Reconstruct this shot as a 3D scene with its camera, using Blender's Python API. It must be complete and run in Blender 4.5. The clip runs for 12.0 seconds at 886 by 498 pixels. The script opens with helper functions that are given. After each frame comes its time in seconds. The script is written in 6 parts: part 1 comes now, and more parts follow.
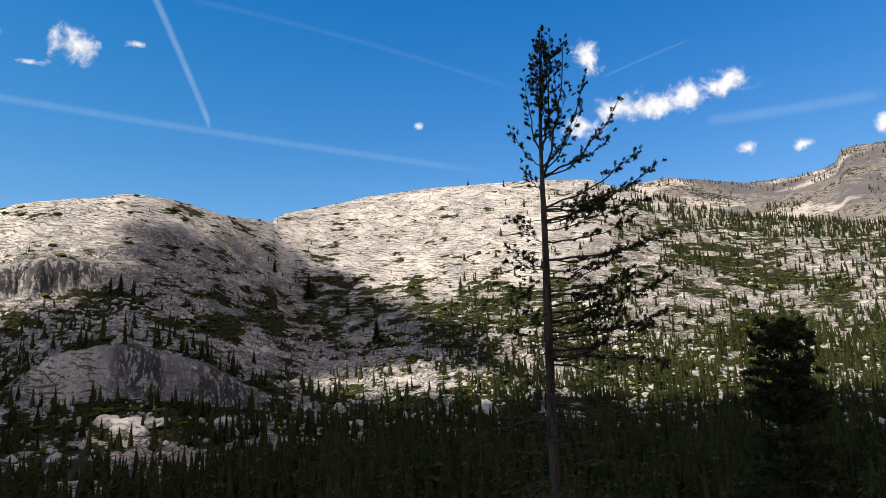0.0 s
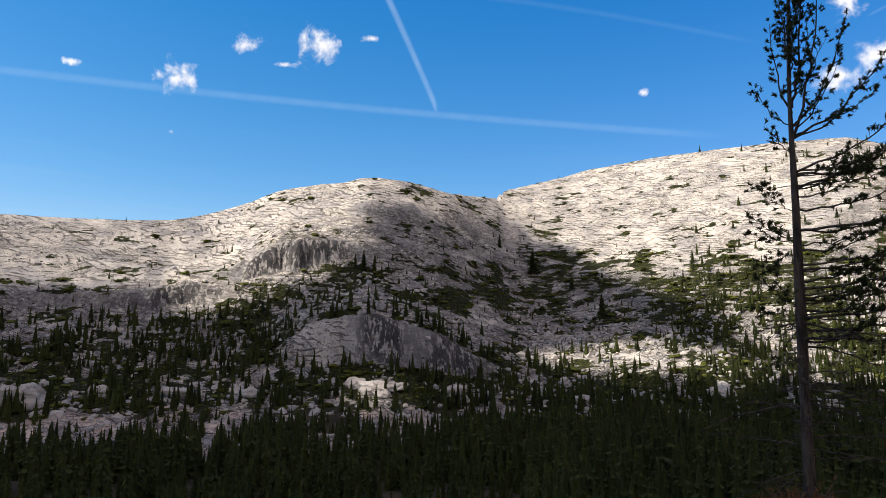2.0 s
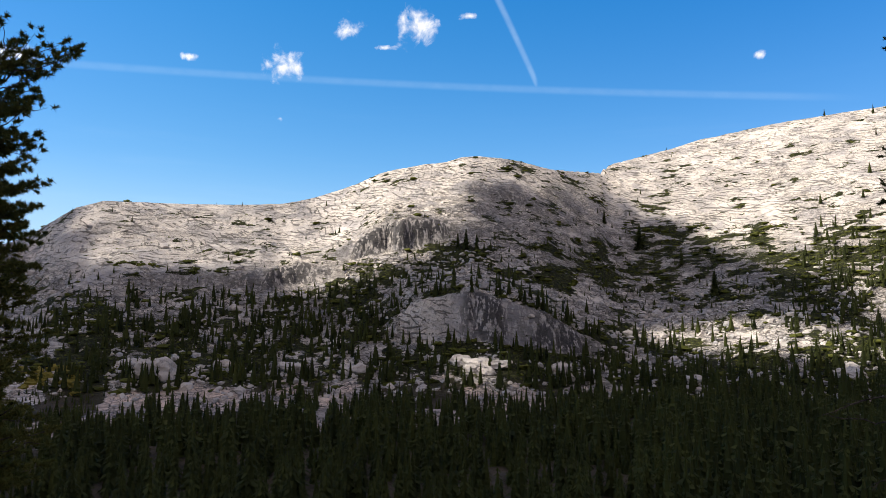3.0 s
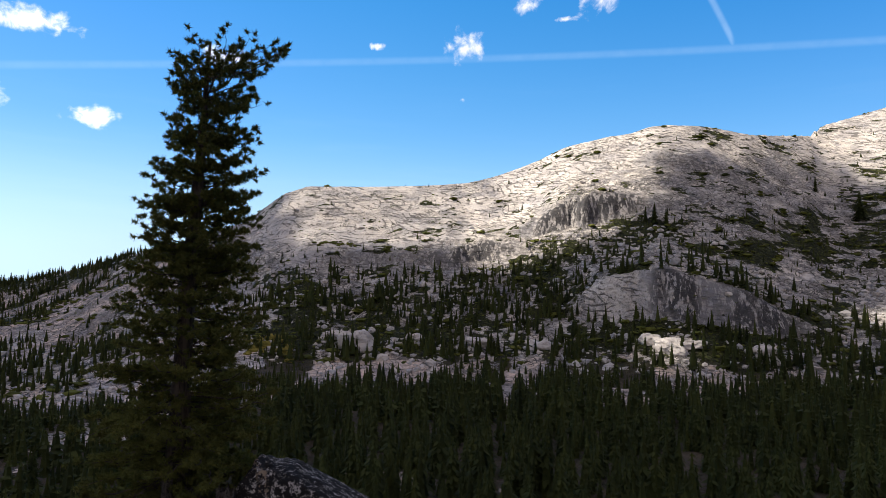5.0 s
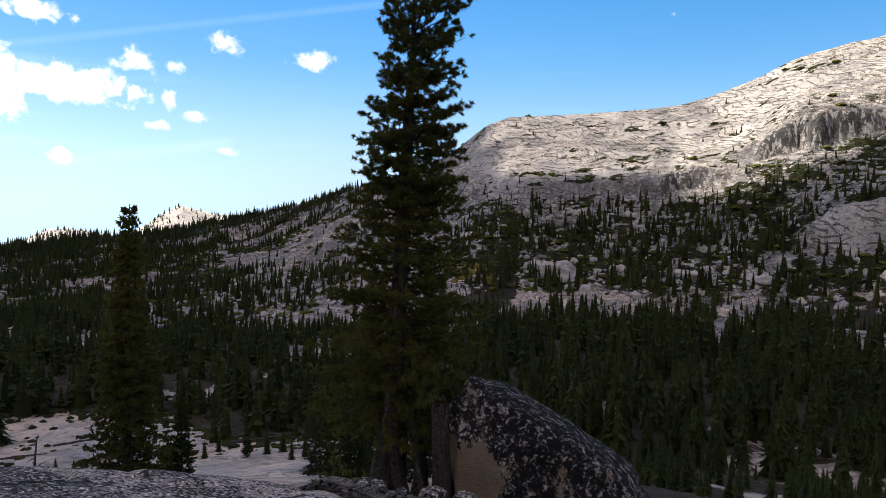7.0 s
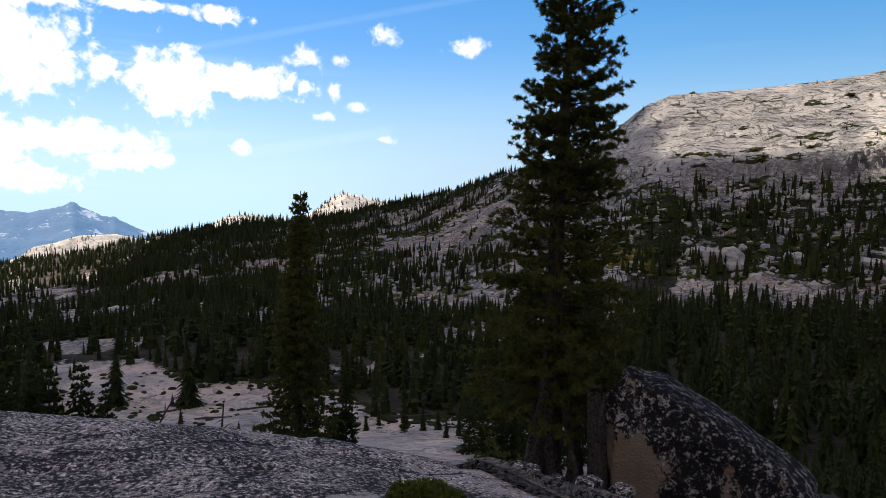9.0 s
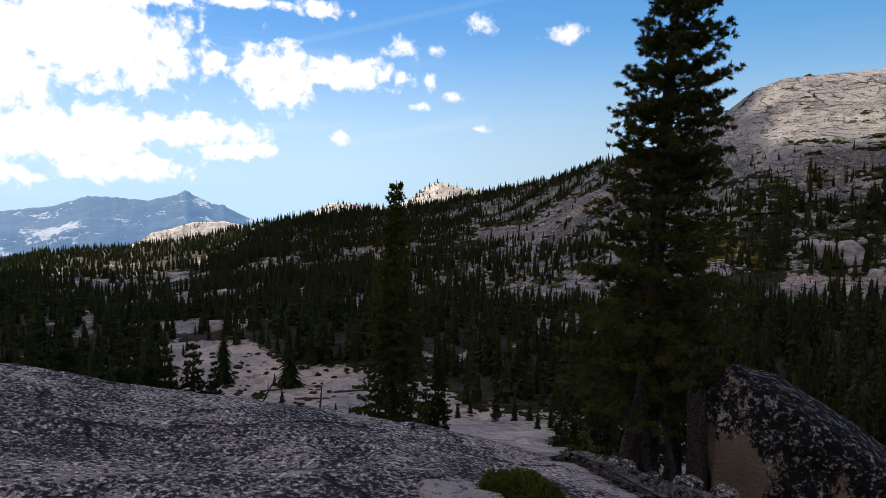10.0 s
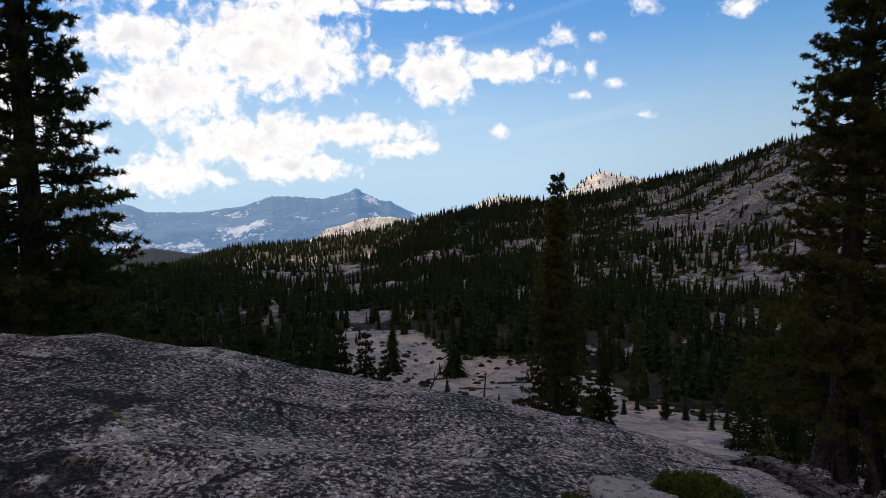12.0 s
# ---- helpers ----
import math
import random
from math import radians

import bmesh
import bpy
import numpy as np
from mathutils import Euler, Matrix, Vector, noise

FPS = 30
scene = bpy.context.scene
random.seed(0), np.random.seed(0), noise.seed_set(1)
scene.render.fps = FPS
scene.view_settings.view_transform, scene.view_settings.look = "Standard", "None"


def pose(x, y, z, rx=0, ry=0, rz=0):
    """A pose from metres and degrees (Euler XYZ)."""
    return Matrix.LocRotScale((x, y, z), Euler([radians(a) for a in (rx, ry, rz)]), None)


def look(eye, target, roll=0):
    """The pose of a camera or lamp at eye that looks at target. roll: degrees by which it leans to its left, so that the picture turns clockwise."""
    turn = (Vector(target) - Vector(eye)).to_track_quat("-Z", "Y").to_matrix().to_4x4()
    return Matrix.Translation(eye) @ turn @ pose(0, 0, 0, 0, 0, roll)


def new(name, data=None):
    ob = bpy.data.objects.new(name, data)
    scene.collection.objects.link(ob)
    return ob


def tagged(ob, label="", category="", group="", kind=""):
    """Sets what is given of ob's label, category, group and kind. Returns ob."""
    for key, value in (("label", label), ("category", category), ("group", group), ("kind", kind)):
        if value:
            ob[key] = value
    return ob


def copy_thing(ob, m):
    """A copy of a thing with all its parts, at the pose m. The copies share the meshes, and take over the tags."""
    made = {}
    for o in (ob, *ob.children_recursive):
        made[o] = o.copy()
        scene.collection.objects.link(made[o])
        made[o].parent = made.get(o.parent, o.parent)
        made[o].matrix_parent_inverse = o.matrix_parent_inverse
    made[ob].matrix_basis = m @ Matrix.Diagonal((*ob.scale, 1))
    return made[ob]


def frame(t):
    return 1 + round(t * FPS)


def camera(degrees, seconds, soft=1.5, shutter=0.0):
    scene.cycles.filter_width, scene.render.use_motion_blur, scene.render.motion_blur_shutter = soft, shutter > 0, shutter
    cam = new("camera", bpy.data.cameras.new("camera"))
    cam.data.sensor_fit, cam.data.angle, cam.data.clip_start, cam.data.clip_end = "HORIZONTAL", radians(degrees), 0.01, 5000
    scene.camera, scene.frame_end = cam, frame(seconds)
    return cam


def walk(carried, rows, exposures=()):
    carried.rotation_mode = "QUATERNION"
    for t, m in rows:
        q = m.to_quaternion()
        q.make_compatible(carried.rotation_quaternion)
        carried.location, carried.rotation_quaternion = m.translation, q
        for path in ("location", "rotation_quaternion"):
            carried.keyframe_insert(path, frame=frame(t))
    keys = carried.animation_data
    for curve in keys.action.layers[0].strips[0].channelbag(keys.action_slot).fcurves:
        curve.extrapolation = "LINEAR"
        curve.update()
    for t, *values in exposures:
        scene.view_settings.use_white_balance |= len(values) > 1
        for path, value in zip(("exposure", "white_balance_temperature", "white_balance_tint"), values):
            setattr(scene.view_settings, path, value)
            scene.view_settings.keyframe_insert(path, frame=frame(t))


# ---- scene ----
# The camera pans by hand on a granite knoll above a valley; it turns about a pivot just behind it.
# Azimuths below are degrees anticlockwise from +y.
EYE = 1.65
ARM = 0.2
cam = camera(66.6, 12.0, soft=0.6)
ROWS = [
    (0.0, 100.26, 1.72, 0.31),
    (0.5, 99.92, 0.93, 4.95),
    (1.0, 98.97, 0.34, 8.41),
    (1.5, 98.95, -0.19, 14.66),
    (2.0, 98.34, -0.34, 19.00),
    (2.5, 97.19, -0.51, 24.08),
    (3.0, 96.43, -0.47, 27.71),
    (3.5, 95.69, -0.42, 31.62),
    (5.5, 92.39, -1.50, 47.65),
    (6.0, 89.54, -1.58, 52.38),
    (6.5, 88.93, -1.13, 56.35),
    (7.0, 88.07, -1.06, 60.19),
    (9.0, 86.57, -0.81, 73.15),
    (9.5, 85.76, -0.74, 77.28),
    (10.0, 85.55, -0.99, 81.09),
    (10.5, 85.46, -0.62, 85.29),
    (11.0, 84.32, -0.00, 89.62),
    (11.5, 84.90, 0.25, 92.05),
    (12.0, 84.88, 0.82, 94.59),
]


def heading(az, r=1.0):
    """The plan place at azimuth az (degrees) and range r from the pivot."""
    return -r * math.sin(radians(az)), r * math.cos(radians(az))


walk(cam, [(t, pose(*heading(rz, ARM), EYE, rx, ry, rz)) for t, rx, ry, rz in ROWS],
     exposures=[(0.0, 0.5, 6850, 12), (2.5, 0.7, 6850, 12), (5.5, 0.88, 6850, 12), (9.0, 0.60, 6850, 12), (9.5, 0.50, 6850, 12), (10.5, 0.31, 6850, 12), (12.0, 0.17, 6850, 12)])
# ---- light: a high afternoon sun to the left, a blue sky with cumulus and contrails ----
SUN_AZ, SUN_EL = 128.0, 47.0
SUN_DIR = Vector((*heading(SUN_AZ, math.cos(radians(SUN_EL))), math.sin(radians(SUN_EL))))
sun = new("sun", bpy.data.lights.new("sun", "SUN"))
sun.data.energy, sun.data.angle, sun.data.color = 4.6, radians(0.6), (1.0, 0.95, 0.87)
sun.matrix_world = look(SUN_DIR * 100, (0, 0, 0))


class Nodes:
    """Short hand for building node trees."""

    def __init__(self, tree):
        self.tree = tree
        tree.nodes.clear()

    def add(self, kind, values=None, **props):
        n = self.tree.nodes.new("ShaderNode" + kind)
        for key, value in props.items():
            setattr(n, key, value)
        for key, value in (values or {}).items():
            self.put(n.inputs[key], value)
        return n

    def put(self, socket, value):
        if isinstance(value, bpy.types.NodeSocket):
            self.tree.links.new(value, socket)
        elif isinstance(value, (tuple, list)) and len(value) == 3 and socket.type == "RGBA":
            socket.default_value = (*value, 1.0)
        else:
            socket.default_value = value

    def math(self, op, a, b=0.0, c=0.0, clamp=False):
        n = self.add("Math", {0: a, 1: b, 2: c}, operation=op, use_clamp=clamp)
        return n.outputs[0]

    def vec(self, op, a, b=(0, 0, 0)):
        return self.add("VectorMath", {0: a, 1: b}, operation=op).outputs[0]

    def ramp(self, x, lo, hi, out_lo=0.0, out_hi=1.0):
        n = self.add("MapRange", {"Value": x, "From Min": lo, "From Max": hi, "To Min": out_lo, "To Max": out_hi},
                     interpolation_type="SMOOTHSTEP")
        return n.outputs[0]

    def mix(self, f, a, b, blend="MIX"):
        n = self.add("Mix", data_type="RGBA", blend_type=blend)
        self.put(n.inputs[0], f), self.put(n.inputs[6], a), self.put(n.inputs[7], b)
        return n.outputs[2]

    def noise(self, co, scale, detail=4.0, rough=0.55, distort=0.0):
        n = self.add("TexNoise", {"Vector": co, "Scale": scale, "Detail": detail, "Roughness": rough, "Distortion": distort})
        return n.outputs[0]


world = bpy.data.worlds.new("sky")
scene.world = world
world.use_nodes = True
w = Nodes(world.node_tree)
sky = w.add("TexSky", sky_type="NISHITA", sun_disc=False, sun_elevation=radians(SUN_EL),
            sun_rotation=radians(-SUN_AZ), altitude=2600.0, air_density=1.0, dust_density=0.15, ozone_density=2.0)
blue = w.add("HueSaturation", {"Color": sky.outputs[0], "Saturation": 1.2, "Value": 1.5})
soft = w.add("VectorMath", {0: blue.outputs[0], 1: w.add("VectorMath", {0: w.vec("MULTIPLY", blue.outputs[0], (0.11, 0.11, 0.11)), 1: (1, 1, 1)}, operation="ADD").outputs[0]}, operation="DIVIDE").outputs[0]
soft = w.add("HueSaturation", {"Color": soft, "Hue": 0.508, "Saturation": 1.24, "Value": 1.0}).outputs[0]

way = w.add("TexCoord").outputs["Generated"]
xyz = w.add("SeparateXYZ", {0: way})
az = w.math("MULTIPLY", w.math("ARCTAN2", w.math("MULTIPLY", xyz.outputs[0], -1.0), xyz.outputs[1]), 57.2958)
el = w.math("MULTIPLY", w.math("ARCSINE", xyz.outputs[2]), 57.2958)
# paler, greener blue away from the sun
soft = w.mix(w.ramp(az, 45.0, 95.0), w.mix(w.ramp(az, -25.0, 35.0), w.vec("MULTIPLY", soft, (1.28, 1.21, 1.31)), w.vec("MULTIPLY", soft, (1.35, 1.30, 1.28))), w.vec("MULTIPLY", soft, (1.02, 1.10, 1.32)))
low_air = w.math("MULTIPLY", w.ramp(el, 14.0, -1.0), w.ramp(az, 20.0, 70.0, 0.35, 0.92))
soft = w.mix(low_air, soft, w.mix(w.ramp(az, 58.0, 94.0), (2.5, 3.8, 5.0), (3.5, 5.4, 7.2)))
flat = w.add("CombineXYZ", {0: az, 1: el, 2: 0.0}).outputs[0]
puff = w.add("TexNoise", {"Vector": flat, "Scale": 0.55, "Detail": 8.0, "Roughness": 0.57, "Distortion": 0.5}).outputs[0]
crisp = w.add("TexNoise", {"Vector": flat, "Scale": 1.15, "Detail": 6.0, "Roughness": 0.55, "Distortion": 0.4}).outputs[0]
billow = w.add("TexNoise", {"Vector": flat, "Scale": 0.38, "Detail": 5.0, "Roughness": 0.55}).outputs[0]
# cumulus: azimuth, elevation, half width, half height, density
PUFFS_NORTH = [
    (30.2, 24.7, 1.67, 1.37, 1.0), (25.6, 25.5, 0.76, 0.33, 0.8), (32.9, 22.9, 0.95, 0.26, 0.7),
    (-13.4, 25.0, 1.37, 1.26, 1.0), (-12.6, 19.6, 1.5, 0.9, 1.0), (-15.6, 20.9, 1.9, 1.2, 1.0), (-18.4, 20.7, 2.1, 1.0, 1.0),
    (-21.4, 21.0, 1.8, 1.1, 1.0), (-24.4, 21.6, 1.9, 1.2, 1.0), (-34.8, 16.3, 0.93, 0.81, 1.0), (-25.5, 16.4, 0.96, 0.63, 0.7),
    (-29.1, 15.9, 0.89, 0.69, 0.7), (1.8, 20.6, 0.6, 0.4, 0.5), (41.6, 20.9, 1.75, 1.04, 1.0),
    (36.1, 24.1, 1.25, 0.97, 0.8), (49.3, 20.8, 0.71, 0.3, 0.7), (41.8, 16.8, 0.6, 0.31, 0.5),
]
PUFFS_WEST = [
    (75.8, 19.4, 2.62, 0.85, 1.0), (77.9, 14.1, 1.32, 0.82, 1.0), (71.1, 13.1, 1.67, 0.75, 1.0),
    (80.5, 8.2, 0.88, 0.39, 1.0), (61.8, 18.9, 1.52, 0.81, 1.0), (87.7, 10.1, 2.01, 0.93, 1.0),
    (84.8, 12.0, 1.67, 0.78, 1.0), (82.0, 11.9, 0.78, 0.48, 1.0), (82.4, 9.4, 0.68, 0.87, 0.8),
    (83.3, 7.5, 0.96, 0.44, 1.0), (80.7, 8.4, 1.0, 0.38, 1.0), (89.7, 4.8, 0.9, 0.66, 0.8),
    (78.4, 5.7, 1.07, 0.4, 0.8)
]
BANK = [
    (94.7, 9.3, 2.67, 1.99, 1.0), (89.6, 9.9, 3.71, 1.03, 1.0), (107.4, 13.2, 2.73, 2.24, 1.0),
    (105.5, 10.3, 2.69, 1.78, 1.0), (108.7, 4.7, 1.68, 1.59, 1.0), (102.0, 4.8, 4.29, 0.94, 1.0),
    (107.0, 2.0, 3.57, 0.9, 1.0), (98.0, 3.4, 2.91, 0.56, 0.8), (99.6, 10.1, 1.09, 0.84, 0.8),
    (97.8, 14.8, 3.68, 0.41, 0.8), (91.4, 14.7, 1.76, 0.6, 0.8), (118.4, 11.7, 3.43, 1.56, 1.0),
    (115.8, 7.9, 4.39, 2.38, 1.0), (108.9, 11.3, 6.03, 2.99, 1.0), (121.6, 4.0, 1.38, 0.54, 0.8),
    (110.2, 4.0, 4.99, 1.77, 1.0), (116.8, 1.2, 3.43, 1.12, 1.0), (106.0, 15.6, 4.85, 1.66, 1.0),
    (129.5, 6.4, 5.6, 4.2, 1.0), (121.6, 16.6, 9.01, 2.22, 1.0)
]


def cloud_field(rows):
    total = None
    for a, e, ha, he, gain in rows:
        q = w.add("VectorMath", {0: flat, 1: (a, e, 0)}, operation="SUBTRACT").outputs[0]
        q = w.add("VectorMath", {0: q, 1: (1 / ha, 1 / he, 0)}, operation="MULTIPLY").outputs[0]
        d = w.add("VectorMath", {0: q}, operation="LENGTH").outputs[1]
        v = w.math("SUBTRACT", gain, d)
        total = v if total is None else w.math("MAXIMUM", total, v)
    return total


def cloud_cover(rows, ragged):
    rough_edge = w.math("ADD", w.math("MULTIPLY_ADD", puff, ragged, -0.5 * ragged), w.math("MULTIPLY_ADD", crisp, 1.3, -0.65))
    return w.math("ADD", cloud_field(rows), rough_edge)


small = w.math("ADD", cloud_cover(PUFFS_NORTH + PUFFS_WEST, 3.0), -0.05)
bank = w.math("ADD", cloud_cover(BANK, 2.9), 0.40)
# broken cloud added overhead and behind, out of view, to neutralise the blue fill
aside = w.math("ABSOLUTE", w.math("SUBTRACT", az, 47.0))
unseen = w.math("MAXIMUM", w.ramp(aside, 88.0, 104.0), w.ramp(el, 33.0, 46.0))
ragged_sky = w.math("MULTIPLY_ADD", w.noise(way, 3.2, 7.0, 0.6), 4.2, -2.1)
bank = w.math("MAXIMUM", bank, w.math("ADD", w.math("MULTIPLY_ADD", unseen, 1.6, -1.1), w.math("MULTIPLY", ragged_sky, unseen)))
cover = w.math("MAXIMUM", w.ramp(small, -0.25, 1.05), w.ramp(bank, -0.2, 0.75))
# grey bellies where the bank is thick
belly = w.math("MULTIPLY", w.ramp(w.math("ADD", bank, w.math("MULTIPLY_ADD", billow, 1.8, -0.9)), 0.35, 1.9), 0.75)
cloud_colour = w.mix(w.ramp(crisp, 0.30, 0.58), w.mix(w.ramp(az, 35.0, 75.0), (5.2, 5.5, 5.9), (7.4, 7.5, 7.7)), w.mix(w.ramp(az, 35.0, 75.0), (6.6, 6.6, 6.7), (8.6, 8.6, 8.7)))
cloud_colour = w.mix(belly, cloud_colour, (5.2, 5.6, 6.2))
# the unseen cloud is tinted warm grey to take the blue out of the shade
cloud_colour = w.mix(unseen, cloud_colour, (3.4, 2.95, 2.87))
wisp = w.noise(w.vec("MULTIPLY", flat, (0.05, 0.5, 1.0)), 1.0, 5.0, 0.6)


def streak(a0, e0, a1, e1, bow, width, strength):
    """A contrail from one direction to another, bowed by so many degrees."""
    t = w.math("DIVIDE", w.math("SUBTRACT", az, a0), a1 - a0)
    line = w.math("MULTIPLY_ADD", t, e1 - e0, e0)
    arch = w.math("MULTIPLY", w.math("MULTIPLY", t, w.math("SUBTRACT", 1.0, t)), 4 * bow)
    d = w.math("ABSOLUTE", w.math("SUBTRACT", w.math("SUBTRACT", el, line), arch))
    ends = w.math("MULTIPLY", w.ramp(t, -0.02, 0.06), w.ramp(t, 1.02, 0.9))
    body = w.ramp(d, width, width * 0.15)
    soft = w.math("MULTIPLY_ADD", puff, 0.9, 0.3)
    return w.math("MULTIPLY", w.math("MULTIPLY", body, ends), w.math("MULTIPLY", soft, strength))


trails = None
CONTRAILS = [
    (-3.7, 16.7, 110.4, 6.7, 7.6, 0.42, 0.13), (19.6, 19.9, 25.2, 30.3, 0.4, 0.8, 0.26), (21.5, 29.3, -7.3, 23.1, 1.2, 0.3, 0.045),
    (-14.7, 23.5, -21.9, 25.2, 0.1, 0.16, 0.10), (-22.6, 18.9, -35.0, 18.5, 0.0, 0.6, 0.14), (90.6, 4.1, 77.1, 6.5, 0.0, 0.7, 0.3),
]
for row in CONTRAILS:
    s = streak(*row)
    trails = s if trails is None else w.math("MAXIMUM", trails, s)
veil = w.math("MULTIPLY", w.math("MULTIPLY", w.ramp(wisp, 0.5, 0.75), w.ramp(el, 22.0, 4.0)), w.ramp(az, 78.0, 104.0, 0.05, 0.5))
haze = w.mix(w.math("MAXIMUM", w.math("MULTIPLY", trails, 0.8), veil), soft, (4.6, 5.9, 7.0))
final = w.mix(cover, haze, cloud_colour)
back = w.add("Background", {"Color": final, "Strength": 0.115})
out = w.add("OutputWorld", {"Surface": back.outputs[0]})
# ---- materials ----
def material(name, build, roughness=0.85):
    m = bpy.data.materials.new(name)
    m.use_nodes = True
    n = Nodes(m.node_tree)
    shader = n.add("BsdfPrincipled", {"Roughness": roughness, "Specular IOR Level": 0.12})
    n.add("OutputMaterial", {"Surface": shader.outputs[0]})
    build(n, shader)
    return m


def bump(n, shader, height, strength, distance):
    b = n.add("Bump", {"Height": height, "Strength": strength, "Distance": distance})
    n.put(shader.inputs["Normal"], b.outputs[0])


def place(n):
    return n.add("NewGeometry").outputs["Position"]


def joints(n, co, lie, period, warp, width, seed):
    """Thin sheeting joints: parallel planes that lie across the given way, bent by noise, thickening and dying out along their run."""
    plane = n.add("VectorMath", {0: co, 1: lie}, operation="DOT_PRODUCT").outputs[1]
    slow = n.noise(n.vec("ADD", co, (seed, seed * 2.0, 0.0)), 0.016, 3.0, 0.55)
    quick = n.noise(n.vec("ADD", co, (seed * 3.0, 0.0, seed)), 0.10, 3.0, 0.6)
    run = n.math("ADD", n.math("DIVIDE", plane, period), n.math("MULTIPLY_ADD", slow, warp, n.math("MULTIPLY", quick, 0.9)))
    near = n.math("ABSOLUTE", n.math("SUBTRACT", n.math("FRACT", run), 0.5))
    held = n.noise(n.vec("ADD", co, (seed * 5.0, seed, 0.0)), 0.075, 4.0, 0.7)
    wide = n.ramp(held, 0.44, 0.62, -0.12 / period, width / period)
    return n.ramp(n.math("SUBTRACT", near, wide), 0.12 / period, -0.12 / period)


def build_slope_rock(n, shader):
    co = place(n)
    soil = n.add("Attribute", attribute_name="soil").outputs["Fac"]
    wet = n.add("Attribute", attribute_name="streaked").outputs["Fac"]
    green = n.add("Attribute", attribute_name="green").outputs["Fac"]
    floor = n.add("Attribute", attribute_name="pavement").outputs["Fac"]
    broad = n.noise(co, 0.012, 5.0, 0.6)
    mid = n.noise(co, 0.09, 6.0, 0.65)
    fine = n.noise(co, 0.7, 4.0, 0.7)
    granite = n.mix(n.ramp(broad, 0.3, 0.7), (0.72, 0.655, 0.565), (0.56, 0.515, 0.46))
    granite = n.mix(n.math("MULTIPLY", floor, 0.9), granite, (0.72, 0.555, 0.44))
    granite = n.mix(n.ramp(mid, 0.47, 0.66, 0.0, 0.55), granite, (0.33, 0.31, 0.285))
    rubble = n.noise(co, 0.32, 5.0, 0.75)
    # water streaks run down the faces
    streaks = n.noise(n.vec("MULTIPLY", co, (0.42, 0.42, 0.02)), 1.0, 5.0, 0.7)
    gate = n.math("MAXIMUM", n.ramp(n.noise(co, 0.02, 2.0), 0.52, 0.68, 0.0, 0.6), wet)
    granite = n.mix(n.math("MULTIPLY", wet, 0.5), granite, (0.25, 0.245, 0.25))
    granite = n.mix(n.math("MULTIPLY", n.ramp(n.math("MULTIPLY_ADD", wet, 0.05, streaks), 0.47, 0.55), n.math("MULTIPLY", gate, 0.95)), granite, (0.035, 0.035, 0.038))
    # grey weathered tongues, darkened further to stand in for shade among rubble
    tongue = n.noise(n.vec("MULTIPLY", co, (0.05, 0.05, 0.02)), 1.0, 5.0, 0.6)
    granite = n.mix(n.ramp(tongue, 0.46, 0.62, 0.0, 0.6), granite, (0.31, 0.30, 0.30))
    broken = n.add("Attribute", attribute_name="broken").outputs["Fac"]
    long = joints(n, co, (0.10, 0.05, 1.0), 3.2, 9.0, 0.50, 3.0)
    slant = joints(n, co, (0.42, 0.10, 0.9), 4.2, 9.0, 0.50, 11.0)
    cross = joints(n, co, (-0.5, 0.25, 0.8), 7.0, 8.0, 0.48, 23.0)
    lines = n.math("MAXIMUM", n.math("MAXIMUM", long, n.math("MULTIPLY", slant, 0.9)), n.math("MULTIPLY", cross, 0.8))
    lines = n.math("MULTIPLY", lines, n.math("MULTIPLY", n.math("MULTIPLY", n.ramp(green, 0.1, 0.9, 0.25, 0.8), n.math("MULTIPLY_ADD", broken, -0.45, 1.0)), n.math("MULTIPLY_ADD", wet, -0.7, 1.0)))
    granite = n.mix(lines, granite, (0.075, 0.069, 0.061))
    # fractured blocks: each with its own tone, dark gaps between them
    shift = n.vec("MULTIPLY", n.add("TexNoise", {"Vector": co, "Scale": 0.11, "Detail": 3.0}).outputs[1], (9.0, 9.0, 9.0))
    squat = n.vec("ADD", n.vec("MULTIPLY", co, (1.0, 1.0, 1.9)), shift)
    tilt = 0.0
    for scale, amount, gap in ((0.17, 0.75, 0.055), (0.48, 0.8, 0.075)):
        cell = n.add("TexVoronoi", {"Vector": squat, "Scale": scale, "Randomness": 1.0})
        border = n.add("TexVoronoi", {"Vector": squat, "Scale": scale, "Randomness": 1.0}, feature="DISTANCE_TO_EDGE").outputs[0]
        own = n.add("SeparateColor", {0: cell.outputs["Color"]}).outputs[0]
        patchy = n.math("MULTIPLY", broken, n.ramp(n.noise(co, 0.05 + 0.05 * scale, 3.0), 0.36, 0.56))
        granite = n.mix(n.math("MULTIPLY", n.ramp(own, 0.25, 0.95), n.math("MULTIPLY", patchy, amount)), granite, (0.21, 0.195, 0.18))
        granite = n.mix(n.math("MULTIPLY", n.ramp(border, gap, gap * 0.35), patchy), granite, (0.045, 0.042, 0.036))
        tilt = n.math("MULTIPLY_ADD", n.math("MULTIPLY", own, patchy), 0.5 / scale * 0.5, tilt)
    # broken, blocky ground away from the smooth slabs, its shadows painted as dark spots
    blocky = n.ramp(n.math("ADD", n.noise(co, 0.03, 3.0), n.math("MULTIPLY_ADD", soil, 0.25, -0.05)), 0.42, 0.58, 0.45, 1.0)
    granite = n.mix(n.math("MULTIPLY", n.ramp(rubble, 0.55, 0.60, 0.0, 0.65), blocky), granite, (0.12, 0.11, 0.10))
    granite = n.mix(n.math("MULTIPLY", n.ramp(fine, 0.53, 0.62, 0.0, 0.7), blocky), granite, (0.16, 0.15, 0.14))
